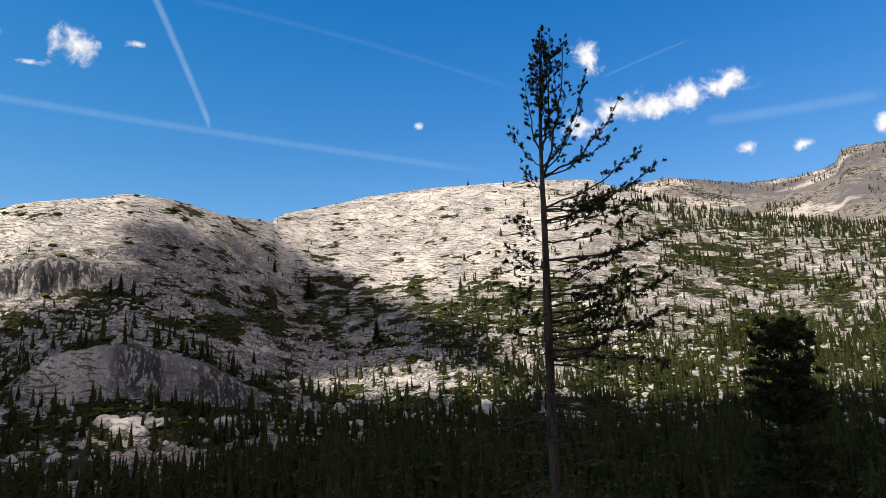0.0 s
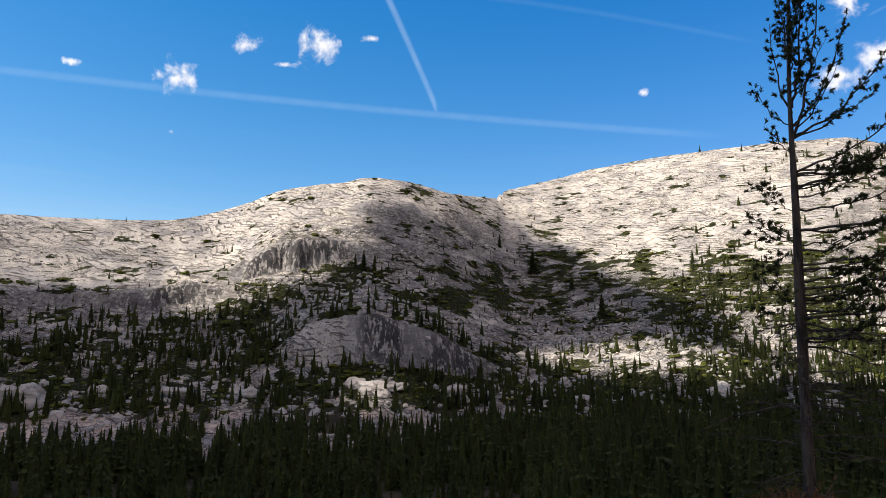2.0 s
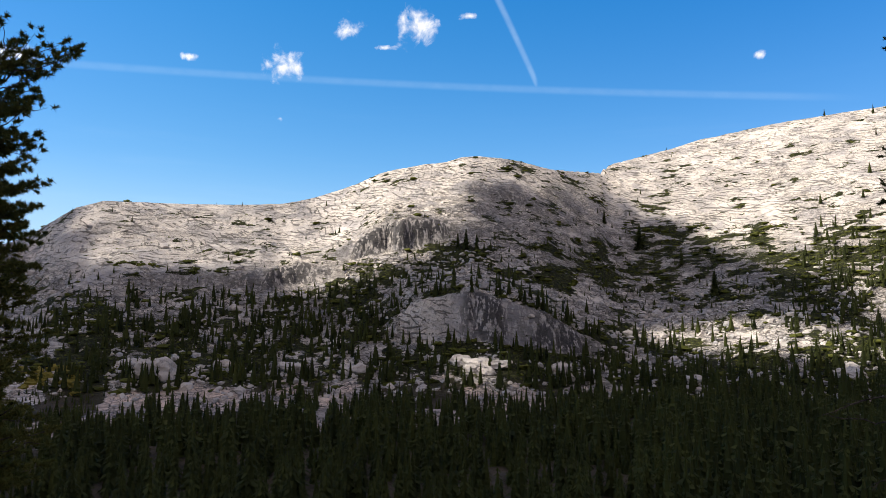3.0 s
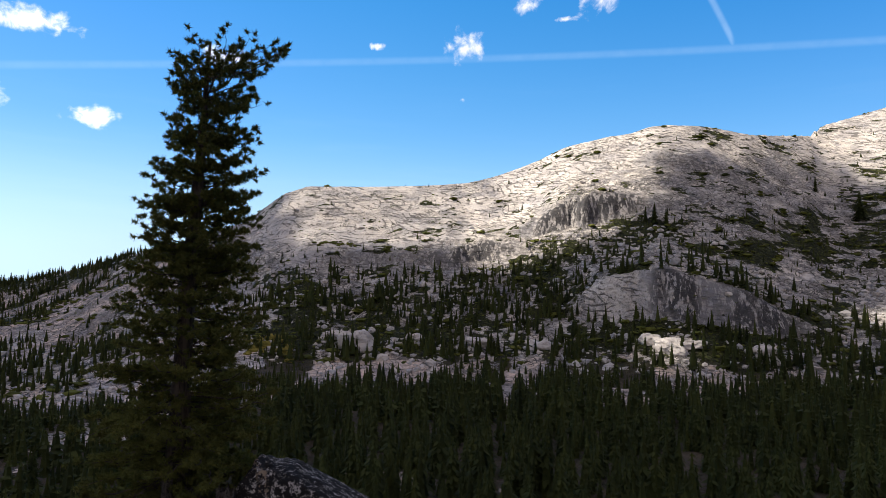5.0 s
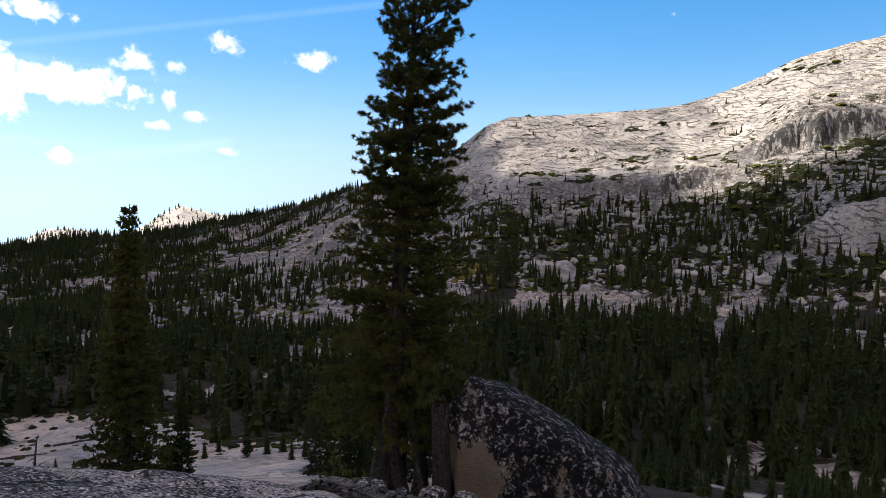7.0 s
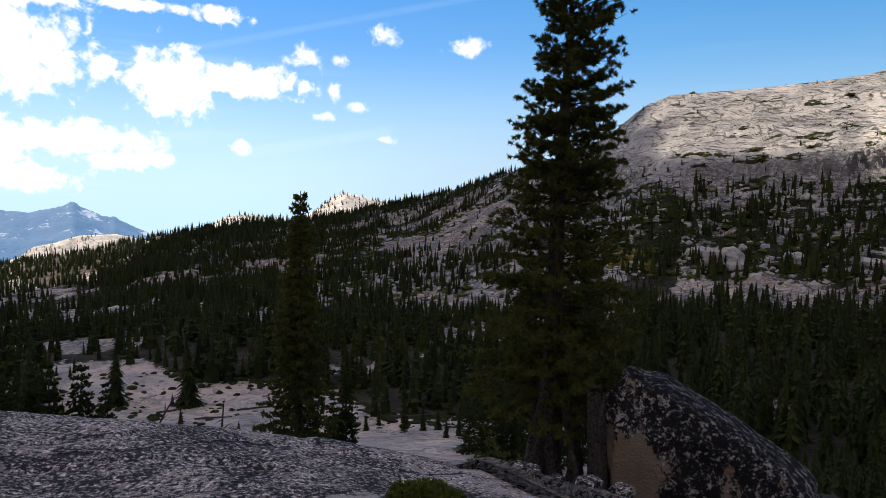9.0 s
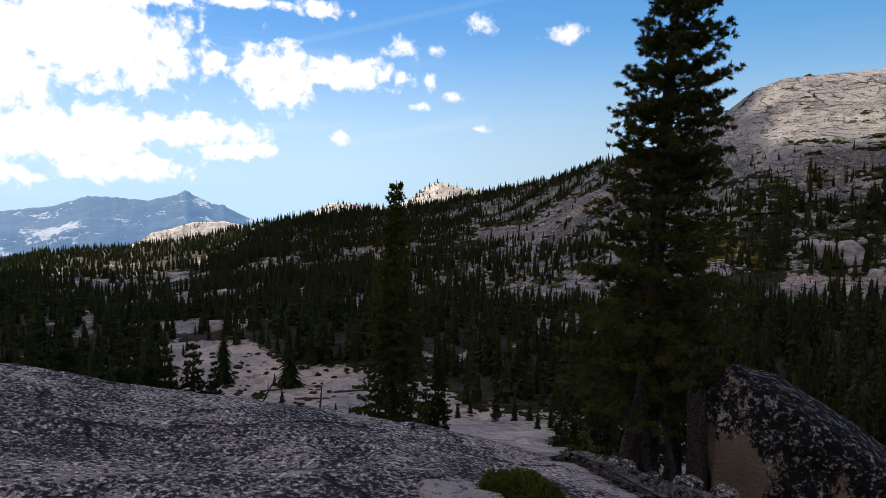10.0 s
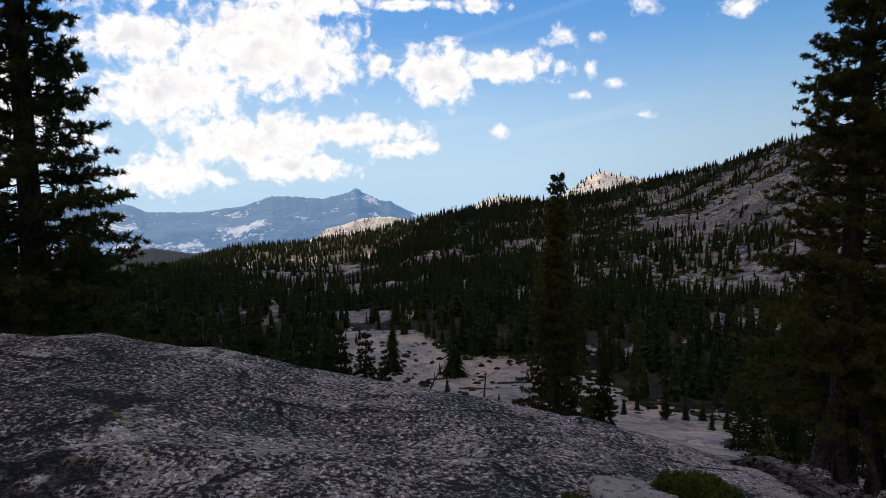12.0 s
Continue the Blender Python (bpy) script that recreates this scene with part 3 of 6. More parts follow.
def pave_edge(wrapped):
    """Range at which the bare pavement on the valley floor gives way to the woods."""
    return np.interp(wrapped, [16, 20, 44, 48, 54, 58, 64, 78, 84, 90, 94, 97, 103, 106, 109], [118, 122, 122, 140, 140, 104, 102, 104, 133, 138, 140, 160, 162, 150, 116])


def strip(wrapped, r):
    """A second bare strip among the woods, 0 to 1."""
    return bell(r, 146, 6) * step(wrapped, 74.5, 76.5) * step(wrapped, 84, 82)


def clearing(az, r):
    """Bare granite openings in the western woods, 0 to 1."""
    wrapped = (az + 180) % 360 - 180
    n = fbm(az / 4.0, r / 38.0, 151, 4)
    bar = np.interp(wrapped, [60, 72, 80, 90], [0.48, 0.48, 0.49, 0.50])
    west = step(n, bar, bar + 0.05) * step(wrapped, 57, 63) * step(r, 165, 185) * step(r, 1000, 700) * step(wrapped, 116, 106)
    foot = step(n, 0.52, 0.57) * step(wrapped, 6, 12) * step(wrapped, 62, 56) * step(r, 215, 240) * step(r, 345, 318)
    return np.maximum(west, foot)


def land_el(az, r):
    """Elevation at which the smooth land lies as seen from the knoll, degrees, and its height."""
    z = ground(az, r, detail=False)
    return np.degrees(np.arctan2(z - EYE, r)), z


# share of low growth and of conifers, sector by sector: azimuth, then one value for each elevation
SLOPE_EL = [-8, -6, -5, -4, -2.5, -1, 0.5, 2, 4, 6.5, 9, 12]
WEST_EL = [-11, -9, -7.5, -6.5, -5.5, -4.5, -3, -1.5, 0, 2, 4.5]
GROWTH_EAST = [
    (-34, .9, .9, .9, .85, .8, .8, .75, .7, .6, .4, .3, .3), (-27, .9, .9, .9, .85, .8, .6, .6, .7, .55, .5, .25, .3),
    (-20, .9, .9, .9, .8, .7, .6, .6, .6, .5, .4, .4, .25), (-13, .9, .9, .9, .8, .75, .6, .6, .55, .5, .3, .1, .08),
    (-6, .9, .9, .85, .8, .6, .5, .5, .6, .65, .4, .12, .08), (0, .9, .9, .8, .7, .5, .2, .25, .5, .5, .4, .12, .07),
    (6, .9, .9, .8, .65, .45, .25, .2, .3, .55, .42, .15, .08),
]
GROWTH_WEST = [
    (12, .9, .9, .75, .7, .6, .5, .25, .25, .6, .55, .32, .12), (18, .95, .95, .8, .75, .7, .6, .12, .25, .68, .65, .32, .15),
    (25, .95, .95, .8, .75, .85, .75, .12, .2, .7, .65, .25, .12), (32, .95, .95, .85, .78, .78, .65, .4, .5, .65, .55, .14, .08),
    (39, .95, .95, .8, .72, .72, .8, .85, .82, .4, .08, .06, .06), (47, .95, .95, .8, .68, .68, .8, .82, .55, .08, .05, .05, .05),
    (55, .9, .9, .75, .6, .6, .7, .75, .3, .07, .05, .05, .05),
]
GROWTH_FAR = [
    (60, .9, .85, .7, .28, .22, .35, .34, .3, .28, .25, .06), (68, .9, .9, .7, .22, .16, .45, .34, .3, .38, .45, .2),
    (76, .9, .9, .7, .25, .18, .55, .38, .38, .7, .9, .9), (84, .9, .9, .75, .5, .5, .7, .8, .9, .9, .9, .9), (94, .95, .95, .95, .95, 1, 1, 1, 1, 1, 1, 1),
]
TREES_EAST = [
    (-34, 1.2, 1.2, 1.2, 1.2, 1.2, 1.2, 1.2, 1.3, 1.2, .7, .35, .3), (-27, 1.2, 1.2, 1.2, 1.2, 1.0, .6, .7, 1.0, .6, .25, .5, 1.0),
    (-20, 1.2, 1.2, 1.2, 1.2, 1.2, 1.1, 1.0, .9, .5, .25, 1.0, .9), (-13, 1.2, 1.2, 1.2, 1.2, 1.2, 1.0, .9, .8, .45, .2, .08, .12),
    (-6, 1.2, 1.2, 1.2, 1.0, .8, .6, .5, .5, .4, .12, .02, .025), (0, 1.2, 1.2, 1.2, .9, .7, .25, .15, .5, .35, .12, .02, .02),
    (6, 1.2, 1.2, 1.1, .8, .6, .2, .12, .3, .3, .15, .03, .02),
]
TREES_WEST = [
    (12, 1.6, 1.8, 1.7, 1.2, .7, .4, .08, .10, .35, .22, .06, .03), (18, 1.6, 1.8, 1.7, 1.2, .8, .7, .03, .05, .4, .35, .06, .012),
    (25, 1.6, 1.8, 1.7, 1.2, 1.0, .9, .05, .06, .45, .4, .04, .006), (32, 1.6, 1.8, 1.7, 1.2, .9, .8, .4, .4, .3, .1, .02, .005),
    (39, 1.6, 1.8, 1.7, 1.2, .8, 1.0, 1.3, 1.3, .3, .02, .005, .03), (47, 1.6, 1.8, 1.7, 1.2, .7, 1.0, 1.3, .9, .06, .01, .02, .05),
    (55, 1.6, 1.8, 1.7, 1.2, .8, 1.0, 1.1, .35, .02, .006, .02, .02),
]
TREES_FAR = [
    (60, 1.3, 1.3, .9, .3, .25, .45, .3, .28, .25, .3, .03), (68, 1.3, 1.3, 1.0, .28, .22, .7, .38, .3, .38, .7, .4), (76, 1.3, 1.3, 1.0, .3, .22, .8, .45, .45, 1.3, 1.8, 1.8),
    (84, 1.3, 1.3, 1.0, .8, .6, .8, 1.4, 1.8, 1.8, 1.8, 1.8), (94, 1.3, 1.2, .9, .9, .8, 1.2, 1.5, 1.5, 1.5, 1.5, 1.5),
]


def by_sector(rows, heights, az, e):
    """Values between sectors and heights."""
    rows = np.array(rows)
    k = np.clip(np.searchsorted(rows[:, 0], az) - 1, 0, len(rows) - 2)
    t = np.clip((az - rows[k, 0]) / (rows[k + 1, 0] - rows[k, 0]), 0, 1)
    columns = np.stack([np.interp(e, heights, row[1:]) for row in rows])
    lower, upper = (np.take_along_axis(columns, q[None], 0)[0] for q in (k, k + 1))
    return lower + (upper - lower) * t


def sector_share(east_west, far, az, r):
    """The share at a place, its sectors' edges wavering."""
    wrapped = (az + 180) % 360 - 180
    e, z = land_el(az, r)
    x, y = -r * np.sin(np.radians(az)), r * np.cos(np.radians(az))
    t = wrapped + 5 * (fbm(x / 40, y / 40, 127, 3) - 0.5)
    e = e + 2.4 * (fbm(az / 3.0, z / 40, 128, 3) - 0.5)
    near = by_sector(east_west, SLOPE_EL, t, e)
    return near + (by_sector(far, WEST_EL, t, e) - near) * step(t, 56, 60)


def mat_pattern(az, r):
    """Bands of low growth that follow the ledges, 0 to 1, and how much of it there is."""
    az, r = np.broadcast_arrays(np.asarray(az, float), np.asarray(r, float))
    x, y = -r * np.sin(np.radians(az)), r * np.cos(np.radians(az))
    z = ground(az, r, detail=False)
    band = 0.38 * fbm(az * 0.75, z / 3.6 + az * 0.10, 121, 4) + 0.30 * fbm(x / 20, y / 20, 125, 4) + 0.32 * fbm(az * 2.3, z / 1.7, 129, 3)
    band = 0.5 + 1.9 * (band - 0.5)
    drift = 0.62 + 0.8 * step(fbm(az / 5.0, z / 26, 130, 3), 0.36, 0.62)
    return band, np.clip(sector_share(GROWTH_EAST + GROWTH_WEST, GROWTH_FAR, az, r) * drift, 0, 1)


def band_bar(share):
    """The band value above which that share is covered."""
    return np.interp(share, [0, 0.05, 0.2, 0.5, 0.8, 0.95, 1], [1.0, 0.75, 0.63, 0.5, 0.37, 0.25, 0.1])


def soil_cover(az, r):
    """How much duff and low growth covers the rock, 0 bare to 1 covered."""
    wrapped = (np.asarray(az, float) + 180) % 360 - 180
    x, y = -r * np.sin(np.radians(az)), r * np.cos(np.radians(az))
    n = fbm(x / 30, y / 30, 71, 4)
    band, share = mat_pattern(az, r)
    cover = np.clip(0.5 + (band - band_bar(share)) / 0.34, 0, 1)
    cover = cover * (1 - cliffs(az, r)[1]) * (1 - clearing(az, r))
    # the pale granite pavement on the valley floor, seen over the knoll
    limit = pave_edge(wrapped) + 10 * (fbm(x / 14, y / 14, 73, 3) - 0.5)
    pave = step(wrapped, 14, 22) * step(wrapped, 112, 104) * step(r, 22, 30) * (1 - step(r, limit, limit + 8))
    pave = pave * (1 - step(wrapped, 60, 57) * (1 - step(r, 60, 75) * step(fbm(x / 12, y / 12, 75, 3), 0.44, 0.52)))
    pave = np.maximum(pave, strip(wrapped, r))
    pave = np.maximum(pave, 0.7 * bell(r, 247, 14) * step(wrapped, 55, 65) * step(wrapped, 112, 100))
    low = (1.0 - pave * step(n, 0.24, 0.36)) * (1 - clearing(az, r))
    base = base_range(wrapped)
    return np.where(r < base, low, np.maximum(cover, step(r, base + 22, base) * (1 - clearing(az, r))))


def broken_ground(az, r):
    """How far the rock is broken into blocks: the smooth upper slabs 0, ledges and rubble 1."""
    wrapped = (az + 180) % 360 - 180
    e = land_el(az, r)[0] + 2.0 * (fbm(az / 4.0, r / 50.0, 195, 3) - 0.5)
    top = np.interp(wrapped, [-30, -14, -8, 0, 8, 12, 18, 26, 32, 36, 42, 56, 60, 64], [14, 12, 7, 6, 7, 9, 12, 11, 9, 5, 3.5, 3, 6, 9])
    amount = 0.12 + 0.88 * step(e, top + 1.0, top - 1.5)
    return amount * (1 - 0.85 * cliffs(az, r)[1]) * step(r, 165, 200)


def build_ground():
    az = np.concatenate([np.arange(-40, 137, 0.42), np.arange(138, 318, 3.0)])
    r = np.concatenate([np.arange(3, 30, 1.5), np.arange(30, 130, 3.5), np.arange(130, 320, 4.5), np.arange(320, 640, 2.0),
                        np.arange(640, 900, 3.0), np.arange(900, 1400, 14), np.arange(1400, 4900, 175)])
    rr, aa = np.meshgrid(r, az, indexing="ij")
    z = ground(aa, rr)
    x, y = -rr * np.sin(np.radians(aa)), rr * np.cos(np.radians(aa))
    verts = np.vstack([np.stack([x, y, z], -1).reshape(-1, 3), [(0, 0, -1.3)]])
    cols = len(az)
    fan = np.stack([np.full(cols, len(verts) - 1), np.arange(cols), (np.arange(cols) + 1) % cols], -1)
    faces = grid_faces(len(r), cols, wrap=True)
    me = fast_mesh("ground", verts, [faces[:, ::-1], fan[:, ::-1]], M_SLOPE, smooth=True)
    layer = me.attributes.new("soil", "FLOAT", "POINT")
    layer.data.foreach_set("value", np.concatenate([soil_cover(aa, rr).ravel(), [0.5]]).astype(np.float32))
    for name, values in (("streaked", cliffs(aa, rr)[2]), ("pavement", np.maximum(step(rr, 175, 150), clearing(aa, rr))), ("green", step(rr, 300, 340) * step(aa, 100, 90) * 0.85 + 0.1)):
        layer = me.attributes.new(name, "FLOAT", "POINT")
        layer.data.foreach_set("value", np.concatenate([np.asarray(values).ravel(), [0.0]]).astype(np.float32))
    layer = me.attributes.new("broken", "FLOAT", "POINT")
    layer.data.foreach_set("value", np.concatenate([broken_ground(aa, rr).ravel(), [0.0]]).astype(np.float32))
    ob = new("ground", me)
    return tagged(ob, "pale granite domes and slopes above a wooded valley floor", "ground", kind="structure")


build_ground()


def build_range(name, label, crest, reach, depth, foot, material, rugged, seed):
    """A distant range: crest rows of azimuth and elevation at one range, falling towards us."""
    crest = np.array(crest)
    az = np.arange(crest[0, 0], crest[-1, 0], 0.2)
    f = np.linspace(0, 1, 50)
    ff, aa = np.meshgrid(f, az, indexing="ij")
    e = np.interp(aa, crest[:, 0], crest[:, 1])
    top = EYE + reach * np.tan(np.radians(e))
    rr = reach - depth * (1 - ff)
    z = foot + (top - foot) * ff ** 1.15
    n = fbm(rr * np.sin(np.radians(aa)) / 330, rr * np.cos(np.radians(aa)) / 330, seed, 6) - 0.5
    z = z + n * rugged * np.sin(ff * math.pi) + (fbm(aa * 7, ff * 2, seed + 5, 3) - 0.5) * rugged * 0.07 * ff
    verts = np.stack([-rr * np.sin(np.radians(aa)), rr * np.cos(np.radians(aa)), z], -1).reshape(-1, 3)
    back = verts[-len(az):] * np.array([1.04, 1.04, 1]) + np.array([0, 0, -500])
    verts = np.vstack([verts, back])
    me = fast_mesh(name, verts, grid_faces(len(f) + 1, len(az))[:, ::-1], material, smooth=True)
    return tagged(new(name, me), label, "mountain", kind="structure")


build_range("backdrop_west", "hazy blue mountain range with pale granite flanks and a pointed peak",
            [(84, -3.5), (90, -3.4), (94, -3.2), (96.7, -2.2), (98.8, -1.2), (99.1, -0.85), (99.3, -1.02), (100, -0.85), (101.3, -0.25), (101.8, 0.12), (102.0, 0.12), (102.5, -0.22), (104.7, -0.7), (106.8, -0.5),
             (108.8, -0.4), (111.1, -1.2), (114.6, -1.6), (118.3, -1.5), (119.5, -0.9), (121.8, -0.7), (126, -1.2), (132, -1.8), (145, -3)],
            4500, 1900, -460, M_FAR_HAZED, 150, 61)
build_range("backdrop_north", "bare brown ridge with a flat-topped butte and scattered dark trees",
            BUTTE := [(-60, 13.5), (-45, 14.2), (-37, 15.2), (-34.6, 15.15), (-32.6, 15.25), (-31.7, 15.1), (-31.3, 14.25), (-30.6, 14.0), (-28.6, 13.65), (-25, 13.7), (-21.7, 14.4), (-19.1, 14.9), (-16, 14.6), (-10, 12)],
            2300, 1100, 180, M_RED, 60, 67)
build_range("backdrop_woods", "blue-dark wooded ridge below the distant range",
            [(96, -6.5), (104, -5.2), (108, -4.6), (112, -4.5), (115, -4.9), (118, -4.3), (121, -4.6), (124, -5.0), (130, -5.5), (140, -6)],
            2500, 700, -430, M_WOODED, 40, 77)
FAR_DOME = [(96, -3.2), (98, -2.5), (99.1, -2.3), (101.5, -2.4), (103, -2.9), (104.4, -3.2), (105.3, -3.9), (106.5, -4.4), (109, -5.6)]
build_range("backdrop_granite", "sunlit bare granite dome beyond the wooded ridge",
            FAR_DOME, 2300, 420, -260, M_SLOPE, 26, 73)
KNOB = [(74, -1.3), (77, 0.5), (79, 0.65), (80.4, 1.0), (81.5, 1.25), (82.4, 0.8), (83.9, -0.3), (85.5, -1.2), (87, -1.0), (89.2, -0.7), (90.6, -0.75), (92, -1.5), (94, -3)]
build_range("backdrop_knob", "rocky wooded knob on the far side of the ridge",
            KNOB, 1350, 330, -60, M_SLOPE, 14, 79)
# ---- an unseen cloud sheet, cut to shade the valley and slopes ----
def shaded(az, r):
    """Where the unseen sheet should shade the land; the upper northern slope and the dome's shoulder lie in the sun."""
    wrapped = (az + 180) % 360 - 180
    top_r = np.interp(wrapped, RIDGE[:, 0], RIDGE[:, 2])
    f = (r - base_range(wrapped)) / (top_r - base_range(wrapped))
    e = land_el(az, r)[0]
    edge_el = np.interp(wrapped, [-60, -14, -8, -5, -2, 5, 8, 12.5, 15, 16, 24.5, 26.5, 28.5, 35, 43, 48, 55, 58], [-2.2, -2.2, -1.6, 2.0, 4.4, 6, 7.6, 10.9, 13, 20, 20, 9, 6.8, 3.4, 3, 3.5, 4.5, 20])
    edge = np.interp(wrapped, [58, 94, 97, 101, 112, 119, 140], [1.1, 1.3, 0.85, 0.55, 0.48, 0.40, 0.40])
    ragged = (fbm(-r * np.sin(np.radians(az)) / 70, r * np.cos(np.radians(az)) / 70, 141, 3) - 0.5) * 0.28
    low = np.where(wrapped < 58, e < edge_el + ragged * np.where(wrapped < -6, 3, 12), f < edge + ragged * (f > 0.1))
    # holes cut in the sheet to put sun on these spots
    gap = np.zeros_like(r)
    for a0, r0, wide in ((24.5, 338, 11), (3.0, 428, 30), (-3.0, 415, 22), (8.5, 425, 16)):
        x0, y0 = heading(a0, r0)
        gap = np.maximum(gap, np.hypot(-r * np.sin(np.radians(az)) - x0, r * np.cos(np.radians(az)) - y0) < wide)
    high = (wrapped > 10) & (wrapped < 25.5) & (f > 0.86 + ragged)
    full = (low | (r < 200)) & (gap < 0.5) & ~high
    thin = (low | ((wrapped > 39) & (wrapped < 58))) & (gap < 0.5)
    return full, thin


def build_sun_mask():
    """Unseen billowed sheet 1500 m up, masking the sun; its gaps over the sunlit slopes."""
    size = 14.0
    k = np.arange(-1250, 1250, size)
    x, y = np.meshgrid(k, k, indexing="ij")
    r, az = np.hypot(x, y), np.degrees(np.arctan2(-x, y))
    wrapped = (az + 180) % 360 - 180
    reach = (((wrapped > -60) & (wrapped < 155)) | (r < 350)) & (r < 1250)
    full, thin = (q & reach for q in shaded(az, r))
    # every third cell is kept where only part of the sun should be blocked
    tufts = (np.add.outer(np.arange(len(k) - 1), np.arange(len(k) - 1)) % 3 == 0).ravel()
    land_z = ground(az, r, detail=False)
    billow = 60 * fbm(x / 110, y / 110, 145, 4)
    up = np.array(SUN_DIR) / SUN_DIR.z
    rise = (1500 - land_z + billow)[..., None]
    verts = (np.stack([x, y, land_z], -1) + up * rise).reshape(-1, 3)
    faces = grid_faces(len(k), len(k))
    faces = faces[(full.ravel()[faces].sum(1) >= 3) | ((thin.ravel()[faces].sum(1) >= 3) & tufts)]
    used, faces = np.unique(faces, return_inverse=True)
    me = fast_mesh("sun_mask", verts[used], faces.reshape(-1, 4), M_SUN_MASK, smooth=True)
    tagged(new("sun_mask", me), "unseen cloud sheet added to cast the shadows on valley and slopes", "cloud", kind="stuff")


build_sun_mask()


# ---- the granite knoll underfoot ----
KNOLL = np.array([
    (-180, -12, 9), (-90, -24, 8), (0, -27, 8), (45, -24, 8.6), (60.6, -21.4, 9), (66.8, -20.7, 9.2), (70.8, -20.2, 9.3), (79.6, -19.0, 9.3), (86.7, -17.4, 9.4), (90.7, -16.6, 9.5),
    (94.1, -16.2, 9.6), (103.8, -14.8, 10), (112.9, -11.7, 10.5), (121.1, -9.4, 11), (128.4, -8.5, 11), (140, -8, 11), (180, -12, 9),
])


def knoll_height(az, r):
    az, r = np.broadcast_arrays(np.asarray(az, float), np.asarray(r, float))
    e = np.interp(az, KNOLL[:, 0], KNOLL[:, 1])
    edge = np.interp(az, KNOLL[:, 0], KNOLL[:, 2])
    z_edge = EYE + edge * np.tan(np.radians(e))
    slope = (z_edge + 0.35) / (edge - 3.5)
    z = np.where(r < 3.5, -0.35 * step(r, 0, 3.5), -0.35 + slope * (r - 3.5))
    over = np.clip(r - edge + 0.8, 0, None)
    z = np.where(r > edge - 0.8, -0.35 + slope * (edge - 0.8 - 3.5) + np.minimum(slope, 0.1) * over * 0.5 - 0.16 * over ** 2 - 0.06 * over, z)
    x, y = -r * np.sin(np.radians(az)), r * np.cos(np.radians(az))
    s = (x * 0.55 + y * 0.25) * 0.8 + 1.6 * fbm(x / 5, y / 5, 91, 3)
    ledge = (s - np.floor(s))
    for a0, a1, r0, tilt, deep in ((105, 121, 9.7, 0.05, 0.10), (96, 108, 8.6, -0.03, 0.05), (72, 92, 8.1, 0.02, 0.06), (84, 118, 7.0, 0.015, 0.045)):
        line = r0 + tilt * (az - a0) + 0.35 * (fbm(az / 6, az * 0 + r0, 99, 3) - 0.5)
        z = z - deep * np.exp(-((r - line) / 0.07) ** 2) * step(az, a0, a0 + 2) * step(az, a1, a1 - 2)
    z = z + 0.09 * (step(ledge, 0.8, 1.0) - ledge) + (fbm(x / 1.7, y / 1.7, 95, 5) - 0.5) * 0.22 + (fbm(x / 0.3, y / 0.3, 97, 3) - 0.5) * 0.035
    return z


def build_knoll():
    az = np.concatenate([np.arange(38, 142, 0.3), np.arange(145, 395, 4.0)])
    r = np.concatenate([np.arange(0.3, 3, 0.3), np.arange(3, 12.5, 0.075), np.arange(13, 19, 0.5)])
    rr, aa = np.meshgrid(r, az, indexing="ij")
    z = knoll_height((aa + 180) % 360 - 180, rr)
    verts = np.stack([-rr * np.sin(np.radians(aa)), rr * np.cos(np.radians(aa)), z], -1).reshape(-1, 3)
    verts = np.vstack([verts, [(0, 0, 0)]])
    fan = np.stack([np.full(len(az), len(verts) - 1), np.arange(len(az)), (np.arange(len(az)) + 1) % len(az)], -1)
    me = fast_mesh("rock_knoll", verts, [grid_faces(len(r), len(az), wrap=True)[:, ::-1], fan[:, ::-1]], M_KNOLL, smooth=True)
    tagged(new("rock_knoll", me), "grey granite knoll speckled with black and pale lichen", "rock", kind="structure")


build_knoll()


# ---- conifers ----
def spire(seed, tiers, fronds, width, bare=0.1, ragged=0.35, slim=1.0, plain=False):
    """A unit-high conifer crown of drooping fronds round a thin core: vertices and triangles."""
    rng = np.random.default_rng(seed)
    verts, tris = [], []
    for k in range(tiers):
        h = bare + (1 - bare) * (k + rng.uniform(-0.3, 0.3)) / tiers
        reach = width * (1 - (h - bare) / (1 - bare)) ** 0.72 * rng.uniform(0.75, 1.15) + 0.012
        turn = rng.uniform(0, 6.28)
        for j in range(fronds):
            a = turn + 6.283 * (j + rng.uniform(-0.3, 0.3)) / fronds
            q = reach * rng.uniform(1 - ragged, 1 + ragged * 0.6)
            drop = q * rng.uniform(0.25, 0.7)
            half = q * rng.uniform(0.28, 0.45) * slim
            c, s = math.cos(a), math.sin(a)
            b = len(verts)
            out = 0.85 if plain else 0.6
            verts += [(0, 0, h + 0.03), (c * q * out - s * half, s * q * out + c * half, h - drop * out * 0.8),
                      (c * q, s * q, h - drop), (c * q * out + s * half, s * q * out - c * half, h - drop * out * 0.8)]
            tris += [(b, b + 1, b + 3)] if plain else [(b, b + 1, b + 2), (b, b + 2, b + 3)]
    b = len(verts)
    sides = 5
    verts += [(0.55 * width * math.cos(6.283 * i / sides), 0.55 * width * math.sin(6.283 * i / sides), bare) for i in range(sides)] + [(0, 0, 0.97)]
    tris += [(b + i, b + (i + 1) % sides, b + sides) for i in range(sides)]
    return np.array(verts), np.array(tris)


